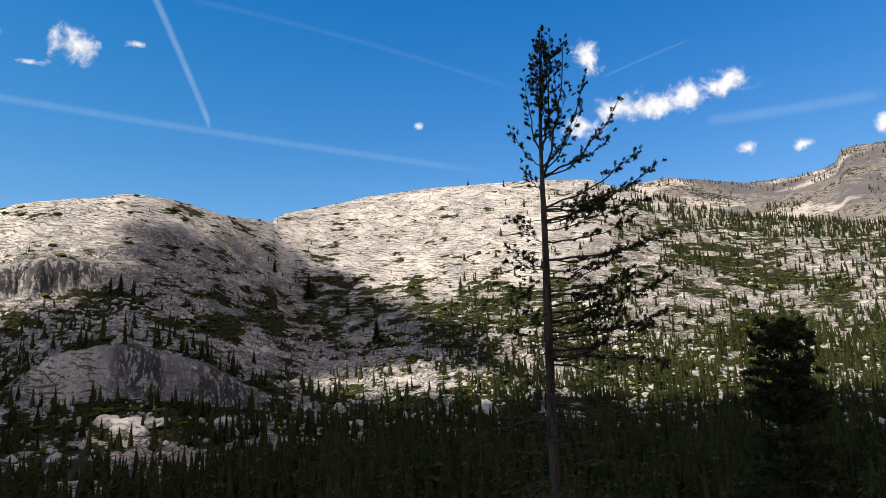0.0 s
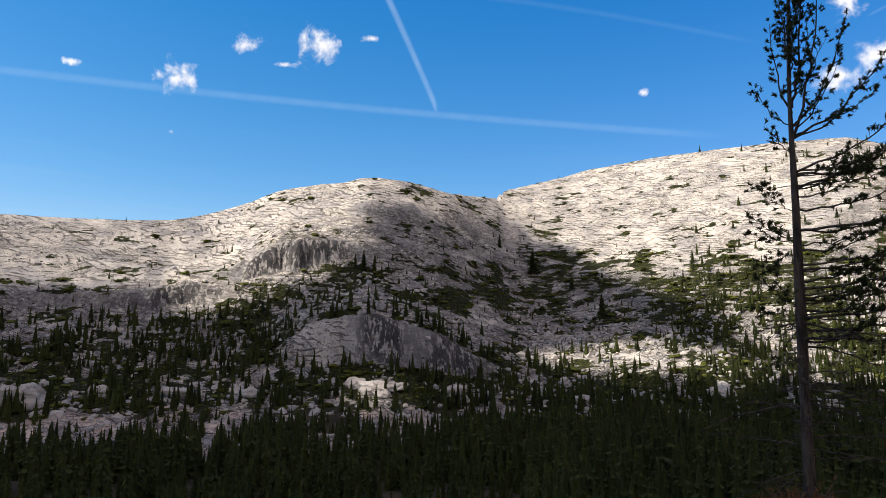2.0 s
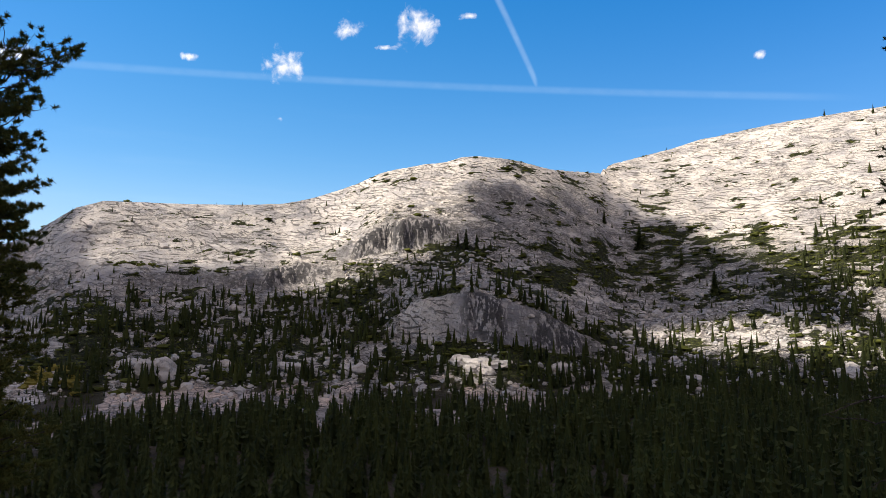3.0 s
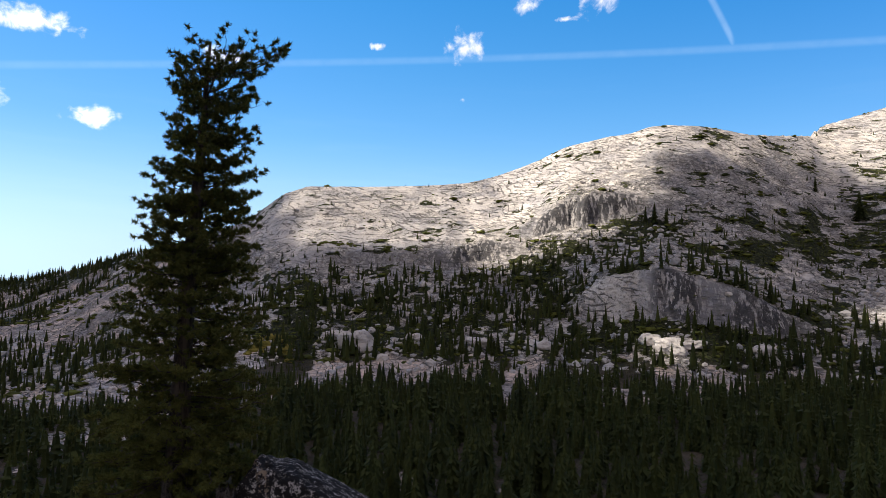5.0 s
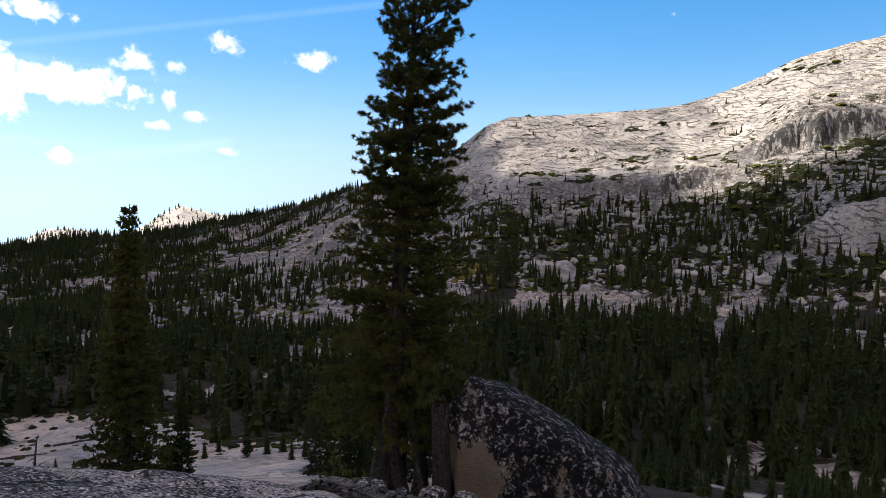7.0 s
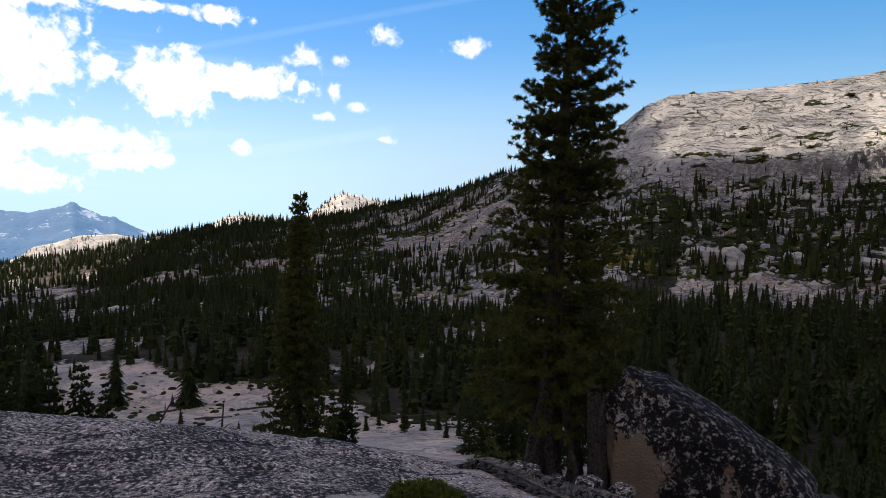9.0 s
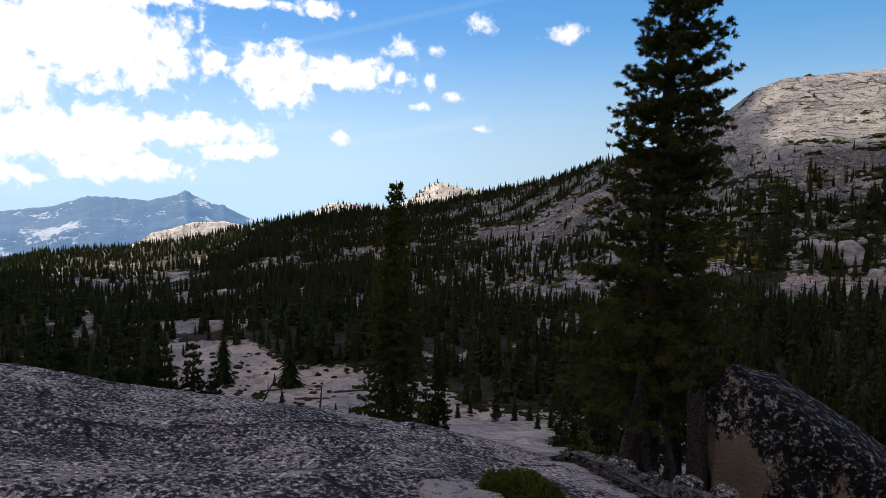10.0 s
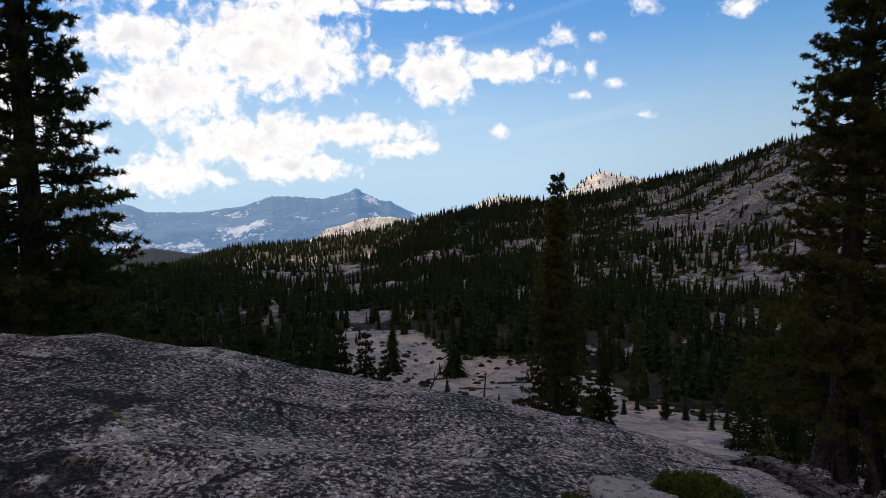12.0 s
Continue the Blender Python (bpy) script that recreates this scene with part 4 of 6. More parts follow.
def tree_density(az, r):
    """Chance of a conifer on the land, by where it stands."""
    wrapped = (az + 180) % 360 - 180
    x, y = -r * np.sin(np.radians(az)), r * np.cos(np.radians(az))
    n = fbm(x / 60, y / 60, 101, 4)
    m = fbm(x / 22, y / 22, 107, 3)
    top_r = np.interp(wrapped, RIDGE[:, 0], RIDGE[:, 2])
    f = (r - base_range(wrapped)) / (top_r - base_range(wrapped))
    wood = np.where(wrapped < 64, step(r, 96, 108), np.where(wrapped > 103, step(r, 45, 90), step(r, pave_edge(wrapped) - 2 + 20 * (m - 0.5), pave_edge(wrapped) + 4 + 20 * (m - 0.5))))
    wood = wood * (1 - 0.9 * strip(wrapped, r))
    wood = wood * (1 - 0.85 * bell(r, 247, 13) * step(wrapped, 60, 66) * step(wrapped, 112, 100))
    pave = ((wrapped > 60) & (wrapped < 104) & (r > 96) & (r < pave_edge(wrapped))) * (0.03 + 0.14 * step(m, 0.56, 0.68))
    d = sector_share(TREES_EAST + TREES_WEST, TREES_FAR, az, r) * (0.3 + 1.2 * step(m, 0.40, 0.56))
    d = d + (1.1 * step(m, 0.30, 0.40) - d) * step(wrapped, 92, 97)
    d = d * (1 - 0.95 * cliffs(az, r)[1])
    d = np.where((wrapped < -21) & (f > 0.87), 1.4, d)
    d = np.where(r <= base_range(wrapped), wood * 0.95 * step(n, 0.18, 0.3) + pave, d)
    d = d * (1 - 0.88 * clearing(az, r))
    return np.where(f > 1.03, 0, d)


def scatter(count, lo, hi, r0, r1, seed, density):
    rng = np.random.default_rng(seed)
    az = rng.uniform(lo, hi, count)
    r = np.sqrt(rng.uniform(r0 ** 2, r1 ** 2, count))
    keep = rng.uniform(0, 1, count) < density(az, r)
    return az[keep], r[keep]


def stand(name, label, az, r, height, seed, variants, material, category="trees", height_at=None):
    """One joined stand of far trees or clumps."""
    rng = np.random.default_rng(seed)
    z = ground(az, r) if height_at is None else height_at
    x, y = -r * np.sin(np.radians(az)), r * np.cos(np.radians(az))
    kind = rng.integers(0, len(variants), len(az))
    verts, tris, tones, base = [], [], [], 0
    for k, (v, t) in enumerate(variants):
        pick = np.flatnonzero(kind == k)
        a = rng.uniform(0, 6.283, len(pick))
        h = height[pick]
        c, s = np.cos(a)[:, None], np.sin(a)[:, None]
        wide = (h * rng.uniform(0.85, 1.2, len(pick)))[:, None]
        px = (v[None, :, 0] * c - v[None, :, 1] * s) * wide + x[pick][:, None]
        py = (v[None, :, 0] * s + v[None, :, 1] * c) * wide + y[pick][:, None]
        pz = v[None, :, 2] * h[:, None] + z[pick][:, None] - 0.15
        verts.append(np.stack([px, py, pz], -1).reshape(-1, 3))
        tris.append((t[None] + base + (np.arange(len(pick)) * len(v))[:, None, None]).reshape(-1, 3))
        base += len(pick) * len(v)
        tones.append(np.repeat(rng.uniform(0, 1, len(pick)), len(v)))
    me = fast_mesh(name, np.vstack(verts), np.vstack(tris), material)
    layer = me.attributes.new("tone", "FLOAT", "POINT")
    layer.data.foreach_set("value", np.concatenate(tones).astype(np.float32))
    return tagged(new(name, me), label, category, kind="stuff")


SPIRES = [spire(200 + k, 6, 5, 0.19 + 0.03 * (k % 4), 0.04, 0.5, 1.0, True) for k in range(8)]
FAR_SPIRES = [spire(220 + k, 5, 4, 0.18 + 0.03 * (k % 4), 0.04, 0.5, 1.0, True) for k in range(8)]
FINE_SPIRES = [spire(240 + k, 14, 9, 0.17 + 0.03 * (k % 4), 0.04, 0.6, 0.5) for k in range(8)]
rng_h = np.random.default_rng(12)
az_t, r_t = scatter(19000, -42, 137, 45, 318, 11, lambda a, r: tree_density(a, r) * np.where(a > 57, 0.75, 0.55))
tall = 5 + 11 * rng_h.beta(1.6, 2.2, len(r_t))
tall = np.where(az_t > 57, 3.5 + 7 * rng_h.beta(1.5, 2.0, len(r_t)), tall)
tall = np.where((r_t < pave_edge(az_t) - 3) & (az_t > 60) & (az_t < 104), rng_h.uniform(1.2, 4.2, len(r_t)), tall)
# tree heights cut to fit the camera's view: tops stay below the slope-foot rubble
cap = np.interp(az_t, [-10, 8, 30, 45, 60, 64, 75, 90, 100, 110], [-2.5, -4.9, -4.9, -5.1, -5.6, -6.9, -6.9, -6.2, -5.5, -5.0]) + rng_h.normal(-0.5, 0.6, len(r_t)) + 3.2 * (fbm(az_t / 3.5, r_t / 60, 191, 3) - 0.5)
tall = np.clip(tall, 2.5, np.maximum(2.6, EYE + r_t * np.tan(np.radians(cap)) - ground(az_t, r_t, detail=False)))
front = (r_t < 185) & (az_t < 62) & (az_t > 10)
stand("valley_woods", "dense dark conifer forest filling the valley floor", az_t[~front], r_t[~front], tall[~front], 13, SPIRES, M_FOREST, "forest")
stand("front_woods", "dark conifers at the near edge of the valley forest", az_t[front], r_t[front], tall[front] * 0.85, 113, FINE_SPIRES, M_FOREST, "forest")
az_t, r_t = scatter(34000, -42, 57, 318, 1000, 15, lambda a, r: tree_density(a, r) * np.where(r < 560, 0.85, 0.55))
az_v, r_v = scatter(26000, 57, 100, 318, 1000, 18, lambda a, r: tree_density(a, r) * 0.62)
az_t, r_t = np.concatenate([az_t, az_v]), np.concatenate([r_t, r_v])
tall = rng_h.uniform(3.5, 12, len(r_t)) * np.where((r_t < 480) & (az_t > 30) & (az_t < 58), 0.95, 1.0) * np.where(az_t > 57, 0.8, 1.0) * np.where((r_t > 445) & (az_t > 0) & (az_t < 60), 0.52, 1.0)
tall = tall * np.interp(land_el(az_t, r_t)[0], [-6, -3.5], [1.35, 1.0])
stand("slope_woods", "scattered dark conifers on the granite slopes and ridges", az_t, r_t, tall, 14, FAR_SPIRES, M_FOREST, "forest")
az_t, r_t = scatter(14000, 70, 137, 320, 1330, 16, lambda a, r: tree_density(a, r) * step(a, 70, 92) * 0.85)
stand("ridge_woods", "conifer forest on the low ridge at the valley's mouth", az_t, r_t, rng_h.uniform(7, 14, len(r_t)), 17, FAR_SPIRES, M_FOREST, "forest")


def crest_trees():
    """Conifers along the crest of the far knob."""
    rng = np.random.default_rng(19)
    crest = np.array(KNOB)
    az = rng.uniform(75.5, 92, 420)
    ff = rng.uniform(0.72, 1.0, 420)
    keep = rng.uniform(0, 1, 420) < np.where(np.abs(az - 81) < 1.6, 0.4, 0.95)
    az, ff = az[keep], ff[keep]
    top = EYE + 1350 * np.tan(np.radians(np.interp(az, crest[:, 0], crest[:, 1])))
    r = 1350 - 330 * (1 - ff)
    stand("knob_woods", "conifers on the crest of the far rocky knob", az, r, rng.uniform(6, 12, len(az)), 20, SPIRES, M_FOREST, "forest", -60 + (top + 60) * ff ** 1.15 - 2.0)


crest_trees()


# ---- shrubs and loose blocks on the slopes ----
def clump(seed, flat, fine=1):
    rng = np.random.default_rng(seed)
    bm = bmesh.new()
    bmesh.ops.create_icosphere(bm, subdivisions=fine, radius=0.5)
    bm.verts.ensure_lookup_table()
    v = np.array([p.co[:] for p in bm.verts]) * (1 + 0.28 * rng.standard_normal((len(bm.verts), 1)))
    t = np.array([[q.index for q in face.verts] for face in bm.faces])
    bm.free()
    return v * np.array([1, 1, flat]) + np.array([0, 0, 0.12]), t


def shrub_density(az, r):
    band, share = mat_pattern(az, r)
    return step(band, band_bar(share) - 0.02, band_bar(share) + 0.08) * (1 - cliffs(az, r)[1])


CLUMPS = [clump(300 + k, 0.42, 2) for k in range(5)]
TUFTS = [clump(310 + k, 0.55, 1) for k in range(5)]
rng_h = np.random.default_rng(22)
az_s, r_s = scatter(14000, -40, 98, 318, 700, 21, lambda a, r: shrub_density(a, r) * 0.36)
stand("shrub_mats", "low dark green manzanita mats on the granite ledges", az_s, r_s, rng_h.uniform(2.5, 6.0, len(az_s)), 23, CLUMPS, M_SHRUB, "shrubs")
az_s, r_s = scatter(40000, -40, 98, 318, 860, 24, lambda a, r: shrub_density(a, r) * 0.22 + 0.012)
stand("shrub_tufts", "small scattered bushes in the cracks of the granite", az_s, r_s, rng_h.uniform(1.0, 2.6, len(az_s)), 28, TUFTS, M_SHRUB, "shrubs")
BLOCKS = [clump(320 + k, 0.75, 1) for k in range(6)]
az_b, r_b = scatter(90000, -42, 105, 100, 620, 25,
                    lambda a, r: np.where(r < 170, 0.16 * ((a > 60) & (a < 108) & (r < pave_edge(a) + 4)) * step(fbm(a / 2.0, r / 6.0, 133, 3), 0.45, 0.6), np.where(r < 300, 0.0, 0.5 * step(fbm(a * 0.7, r / 20, 131, 3), 0.44, 0.58) * step(r, 560, 440) * broken_ground(a, r))))
stand("talus", "pale angular granite blocks strewn over the slopes", az_b, r_b, (np.random.default_rng(26).gamma(2.2, 0.6, len(az_b)) + 0.5) * np.where(r_b < 170, 0.45, 1.0), 27, BLOCKS, M_ROCK, "rocks")
az_s, r_s = scatter(9000, 60, 108, 98, 150, 34, lambda a, r: 0.55 * bell(r, pave_edge(a) + 1, 4) + 0.07 * step(fbm(a / 1.5, r / 6.0, 137, 3), 0.48, 0.58) + 0.02 + 0.5 * strip(a, r) * (fbm(a, r / 5, 135, 3) > 0.55))
stand("pavement_bushes", "low dark bushes along the pavement's wooded edge", az_s, r_s, np.random.default_rng(35).uniform(0.5, 1.7, len(az_s)), 36, TUFTS, M_FOREST, "shrubs")


def granite_trees():
    """Conifers on the flank of the far sunlit dome."""
    rng = np.random.default_rng(38)
    az, ff = rng.uniform(97, 107, 900), rng.uniform(0.35, 1.0, 900)
    keep = fbm(az * 1.4, ff * 9, 139, 3) > np.interp(ff, [0.35, 0.8, 1], [0.40, 0.56, 0.56])
    az, ff = az[keep], ff[keep]
    crest = np.array(FAR_DOME)
    top = EYE + 2300 * np.tan(np.radians(np.interp(az, crest[:, 0], crest[:, 1])))
    stand("dome_woods", "conifers on the flank of the far granite dome", az, 2300 - 420 * (1 - ff), rng.uniform(8, 15, len(az)), 39, FAR_SPIRES, M_FOREST, "forest", -260 + (top + 260) * ff ** 1.15 - 3.0)


granite_trees()


def butte_trees():
    """Conifers scattered over the bare brown ridge and its crest."""
    rng = np.random.default_rng(58)
    az, ff = rng.uniform(-40, -12, 2200), rng.uniform(0.3, 1.0, 2200)
    keep = fbm(az * 0.9, ff * 7, 143, 3) > np.interp(ff, [0.3, 0.85, 0.95, 1], [0.55, 0.58, 0.40, 0.40])
    az, ff = az[keep], ff[keep]
    crest = np.array(BUTTE)
    top = EYE + 2300 * np.tan(np.radians(np.interp(az, crest[:, 0], crest[:, 1])))
    stand("butte_woods", "conifers scattered over the bare brown ridge", az, 2300 - 1100 * (1 - ff), rng.uniform(8, 16, len(az)), 59, FAR_SPIRES, M_FOREST, "forest", 180 + (top - 180) * ff ** 1.15 - 4.0)


butte_trees()


# young conifers on the slope below the knoll
az_s, r_s = scatter(1500, 14, 59, 50, 100, 51, lambda a, r: np.where((a > 22) & (a < 46), 0.5, 0.42) * step(fbm(a / 2.5, r / 8.0, 183, 3), 0.40, 0.55))
stand("young_conifers", "young dark conifers scattered on the shaded slope", az_s, r_s, np.random.default_rng(52).uniform(1.2, 4.2, len(az_s)), 53, FINE_SPIRES, M_FOREST, "trees")
# ---- near trees, boulder, logs ----
def tube(points, radii, sides=6):
    """Vertices and quads of a tapered tube along points."""
    p, rad = np.asarray(points, float), np.asarray(radii, float)
    tangent = np.gradient(p, axis=0)
    tangent /= np.linalg.norm(tangent, axis=1)[:, None] + 1e-9
    ref = np.where(np.abs(tangent[:, 2:3]) > 0.9, np.array([[1.0, 0, 0]]), np.array([[0, 0, 1.0]]))
    side = np.cross(tangent, ref)
    side /= np.linalg.norm(side, axis=1)[:, None] + 1e-9
    other = np.cross(side, tangent)
    a = np.arange(sides) * 2 * math.pi / sides
    ring = side[:, None] * np.cos(a)[None, :, None] + other[:, None] * np.sin(a)[None, :, None]
    return (p[:, None] + ring * rad[:, None, None]).reshape(-1, 3), grid_faces(len(p), sides, wrap=True)


class Soup:
    """Collects pieces of one mesh."""

    def __init__(self):
        self.v, self.f, self.count = [], [], 0

    def add(self, v, f):
        self.v.append(v), self.f.append(f + self.count)
        self.count += len(v)

    def mesh(self, name, material, smooth=True):
        kinds = {}
        for f in self.f:
            kinds.setdefault(f.shape[1], []).append(f)
        return fast_mesh(name, np.vstack(self.v), [np.vstack(k) for k in kinds.values()], material, smooth)


def needles(rng, start, way, length, per, size, width, spread=0.8, low=0.05):
    """Needle triangles round twigs (arrays of starts, unit ways and lengths)."""
    n = len(start)
    s = rng.uniform(low, 1.0, (n, per, 1))
    root = start[:, None] + way[:, None] * s * length[:, None, None]
    wild = rng.standard_normal((n, per, 3))
    aim = way[:, None] * 0.75 + wild * spread * 0.6
    aim[..., 2] += 0.12
    aim /= np.linalg.norm(aim, axis=2)[..., None]
    side = np.cross(aim, rng.standard_normal((n, per, 3)))
    side /= np.linalg.norm(side, axis=2)[..., None] + 1e-9
    long = size * rng.uniform(0.6, 1.2, (n, per, 1))
    tri = np.stack([root - side * width, root + side * width, root + aim * long], 2).reshape(-1, 3)
    return tri, np.arange(len(tri)).reshape(-1, 3)


def along(branch, s):
    k = s * (len(branch) - 1)
    i = np.minimum(k.astype(int), len(branch) - 2)
    return branch[i] + (branch[i + 1] - branch[i]) * (k - i)[:, None], branch[i + 1] - branch[i]


def big_tree(name, label, category, foot, height, lean, thick, limbs, foliage, bark=None, trunk_top=1.0, twig=0.55, dense=9, sprigs=2, stout=1.0, coarse=False, blade=0.17, tuft=False):
    """A near conifer. limbs: rows of (height fraction, azimuth in radians, length, rise, curl, leafy share, per, needle length)."""
    rng = np.random.default_rng(len(name) * 7 + int(height * 10))
    thing = tagged(new(name), label, category)
    thing.location = foot
    h = np.linspace(0, trunk_top, 26)
    sway = np.stack([np.sin(h * 5 + 1) * 0.05 * thick * 4, np.cos(h * 4) * 0.05 * thick * 4, 0 * h], -1)
    spine = np.stack([lean[0] * h, lean[1] * h, height * h], -1) + sway * np.sin(h * math.pi)[:, None]
    radius = thick * (1 - h * 0.93) ** 0.9 + thick * 0.55 * np.exp(-h * 22)
    tv, tf = tube(spine, radius, 12)
    ang = np.arctan2(tv[:, 1], tv[:, 0])
    tv = tv * np.column_stack([1 + 0.08 * np.sin(ang * 5 + tv[:, 2]), 1 + 0.08 * np.sin(ang * 5 + tv[:, 2]), np.ones(len(tv))])
    part("trunk", fast_mesh("trunk", tv, tf, bark or M_BARK, True), thing)
    wood, green = Soup(), Soup()
    for row in limbs:
        if len(row) == 4:                                  # a limb with its own curve
            branch, leafy, per, size = row
            length = float(np.linalg.norm(np.diff(branch, axis=0), axis=1).sum())
            s = np.linspace(0, 1, len(branch))
        else:
            frac, a, length, rise, curl, leafy, per, size = row
            root = np.array([np.interp(frac, h, spine[:, k]) for k in range(3)])
            s = np.linspace(0, 1, 8)
            wob = rng.uniform(-0.18, 0.18) * length
            out = s * length
            bend = np.sin(s * math.pi) * wob
            branch = root + np.stack([np.cos(a) * out - np.sin(a) * bend, np.sin(a) * out + np.cos(a) * bend, length * (rise * s + curl * s * s)], -1)
            branch[1:] += rng.standard_normal((7, 3)) * length * 0.018
        r0 = max(0.006, 0.016 * length + 0.004) * 1.3 * stout
        bv, bf = tube(branch[::3], (r0 * (1 - 0.8 * s))[::3], 3) if coarse else tube(branch, r0 * (1 - 0.8 * s), 5)
        wood.add(bv, bf)
        m = max(3, int(length * dense))
        at = rng.uniform(1 - leafy, 1.0, m) if leafy > 0 else rng.uniform(0.3, 1, m)
        p, d = along(branch, at)
        d = d / np.linalg.norm(d, axis=1)[:, None]
        lat = np.cross(d, np.array([0, 0, 1.0]))
        lat /= np.linalg.norm(lat, axis=1)[:, None] + 1e-9
        flip = np.where(np.arange(m) % 2 == 0, 1.0, -1.0)[:, None]
        way = d * 0.7 + lat * flip * rng.uniform(0.3, 1.0, (m, 1)) + rng.standard_normal((m, 3)) * 0.22
        way[:, 2] += 0.10
        way /= np.linalg.norm(way, axis=1)[:, None]
        long = (0.12 + 0.30 * length * (1.05 - at)) * rng.uniform(0.6, 1.2, m)
        long = np.minimum(long, twig)
        for k in range(0, m, 1 if leafy <= 0 else sprigs):
            tv2, tf2 = tube(np.stack([p[k], p[k] + way[k] * long[k] * 0.5, p[k] + way[k] * long[k]]), [0.006, 0.004, 0.002], 3)
            wood.add(tv2, tf2)
        if leafy > 0:
            green.add(*needles(rng, np.vstack([p, branch[-1:]]), np.vstack([way, d[-1:]]), np.append(long, 0.15), per, size, size * blade, 1.5 if tuft else 0.8, 0.6 if tuft else 0.05))
    tagged(part("branchwork", wood.mesh("branchwork", bark or M_BARK), thing), kind="stuff")
    if green.count:
        tagged(part("crown", green.mesh("crown", foliage, False), thing), kind="stuff")
    return thing


def land(az, r, sink=0.1):
    x, y = heading(az, r)
    return Vector((x, y, float(ground(np.array([az]), np.array([r]))[0]) - sink))


def at_el(az, r, e):
    """The place seen at that azimuth, range and elevation from the eye."""
    x, y = heading(az, r)
    return Vector((x, y, EYE + r * math.tan(radians(e))))


def tufted_limbs(seed, spacing, each, height, profile, low, high, per, size, way=0.0, skew=0.0):
    """Whorls of level limbs whose twigs end in tufts; profile rows of height fraction and reach, skew: how much longer they are on one side near the top."""
    rng = np.random.default_rng(seed)
    profile = np.array(profile)
    rows, f = [], low
    while f < high:
        turn, count = rng.uniform(0, 6.283), int(rng.integers(each - 1, each + 2))
        full = rng.uniform(0.8, 1.08)
        for k in range(count):
            a = turn + 6.283 * (k + rng.uniform(-0.35, 0.35)) / count
            reach = np.interp(f, profile[:, 0], profile[:, 1]) * full * rng.uniform(0.62, 1.1) * (1 + skew * step(f, 0.5, 0.95) * math.cos(a - way))
            rise = np.interp(f, [low, 0.5, 0.85, high], [-0.32, -0.10, 0.10, 0.5]) + rng.uniform(-0.12, 0.12)
            rows.append((f + rng.uniform(-0.008, 0.008), a, reach, rise, rng.uniform(0.06, 0.28), 0.88, per, size))
        f += spacing / height * rng.uniform(0.55, 1.45)
    return rows


def bare_twigs(seed, count, low, high, reach):
    """Dead grey twigs among the lower limbs."""
    rng = np.random.default_rng(seed)
    return [(rng.uniform(low, high), rng.uniform(0, 6.283), reach * rng.uniform(0.5, 1.0), rng.uniform(-0.5, 0.1), rng.uniform(-0.2, 0.2), 0.0, 0, 0) for k in range(count)]


# the tall fir beside the boulder
FIR_FOOT = land(64.5, 14.0)
fir_top = at_el(62.6, 14.0, 19.6)
FIR_HEIGHT = fir_top.z - FIR_FOOT.z
FIR_LIFT = 1 - 10.6 / FIR_HEIGHT                           # the share of the trunk below the knoll's rim
FIR_REACH = [(0.15, 1.7), (0.2, 1.9), (0.3, 1.85), (0.41, 1.55), (0.52, 1.3), (0.63, 1.12), (0.74, 1.02), (0.80, 0.92), (0.84, 1.0), (0.87, 0.76), (0.90, 1.15), (0.94, 1.1), (0.96, 0.6)]
FIR_REACH = [(FIR_LIFT + (1 - FIR_LIFT) * f, q) for f, q in FIR_REACH]
big_tree("tall_fir", "tall dark green fir with a bare broken tip beside a boulder", "tree", FIR_FOOT, FIR_HEIGHT,
         (fir_top.x - FIR_FOOT.x, fir_top.y - FIR_FOOT.y), 0.30,
         tufted_limbs(1, 0.24, 10, FIR_HEIGHT, FIR_REACH, 0.17 + FIR_LIFT * 0.83, 0.955, 42, 0.095, radians(62.9), 0.36) + bare_twigs(11, 26, 0.25, 0.48, 1.3),
         M_NEEDLE, dense=19, sprigs=6, stout=0.6, twig=0.34, tuft=True, blade=0.11)

# the slender fir further down the slope
foot = land(85.1, 45)
tall_s = at_el(85.3, 45, 1.3).z - foot.z
big_tree("slender_fir", "slender dark fir with a pointed crown on the slope", "tree", foot, tall_s, (-0.2, 0.1), 0.26,
         tufted_limbs(2, 0.34, 9, tall_s, [(0.05, 2.9), (0.2, 2.5), (0.4, 1.85), (0.6, 1.35), (0.75, 1.0), (0.85, 0.7), (0.91, 0.4), (0.95, 0.5), (1, 0.15)], 0.05, 0.99, 16, 0.22),
         M_NEEDLE, dense=8, sprigs=9, twig=0.6, tuft=True, blade=0.22)

# the dark fir behind the knoll
foot = land(125.6, 16)
big_tree("dark_fir", "dense dark fir rising from behind the granite knoll", "tree", foot, 17.5, (0.2, 0.1), 0.34,
         tufted_limbs(3, 0.34, 9, 17.5, [(0.1, 2.5), (0.3, 2.6), (0.42, 2.0), (0.5, 1.45), (0.6, 1.25), (0.8, 1.1), (0.95, 0.8), (1, 0.3)], 0.15, 0.99, 32, 0.135) + bare_twigs(13, 30, 0.3, 0.75, 1.2),
         M_NEEDLE, dense=14, sprigs=5, stout=0.6, twig=0.42, tuft=True, blade=0.13)

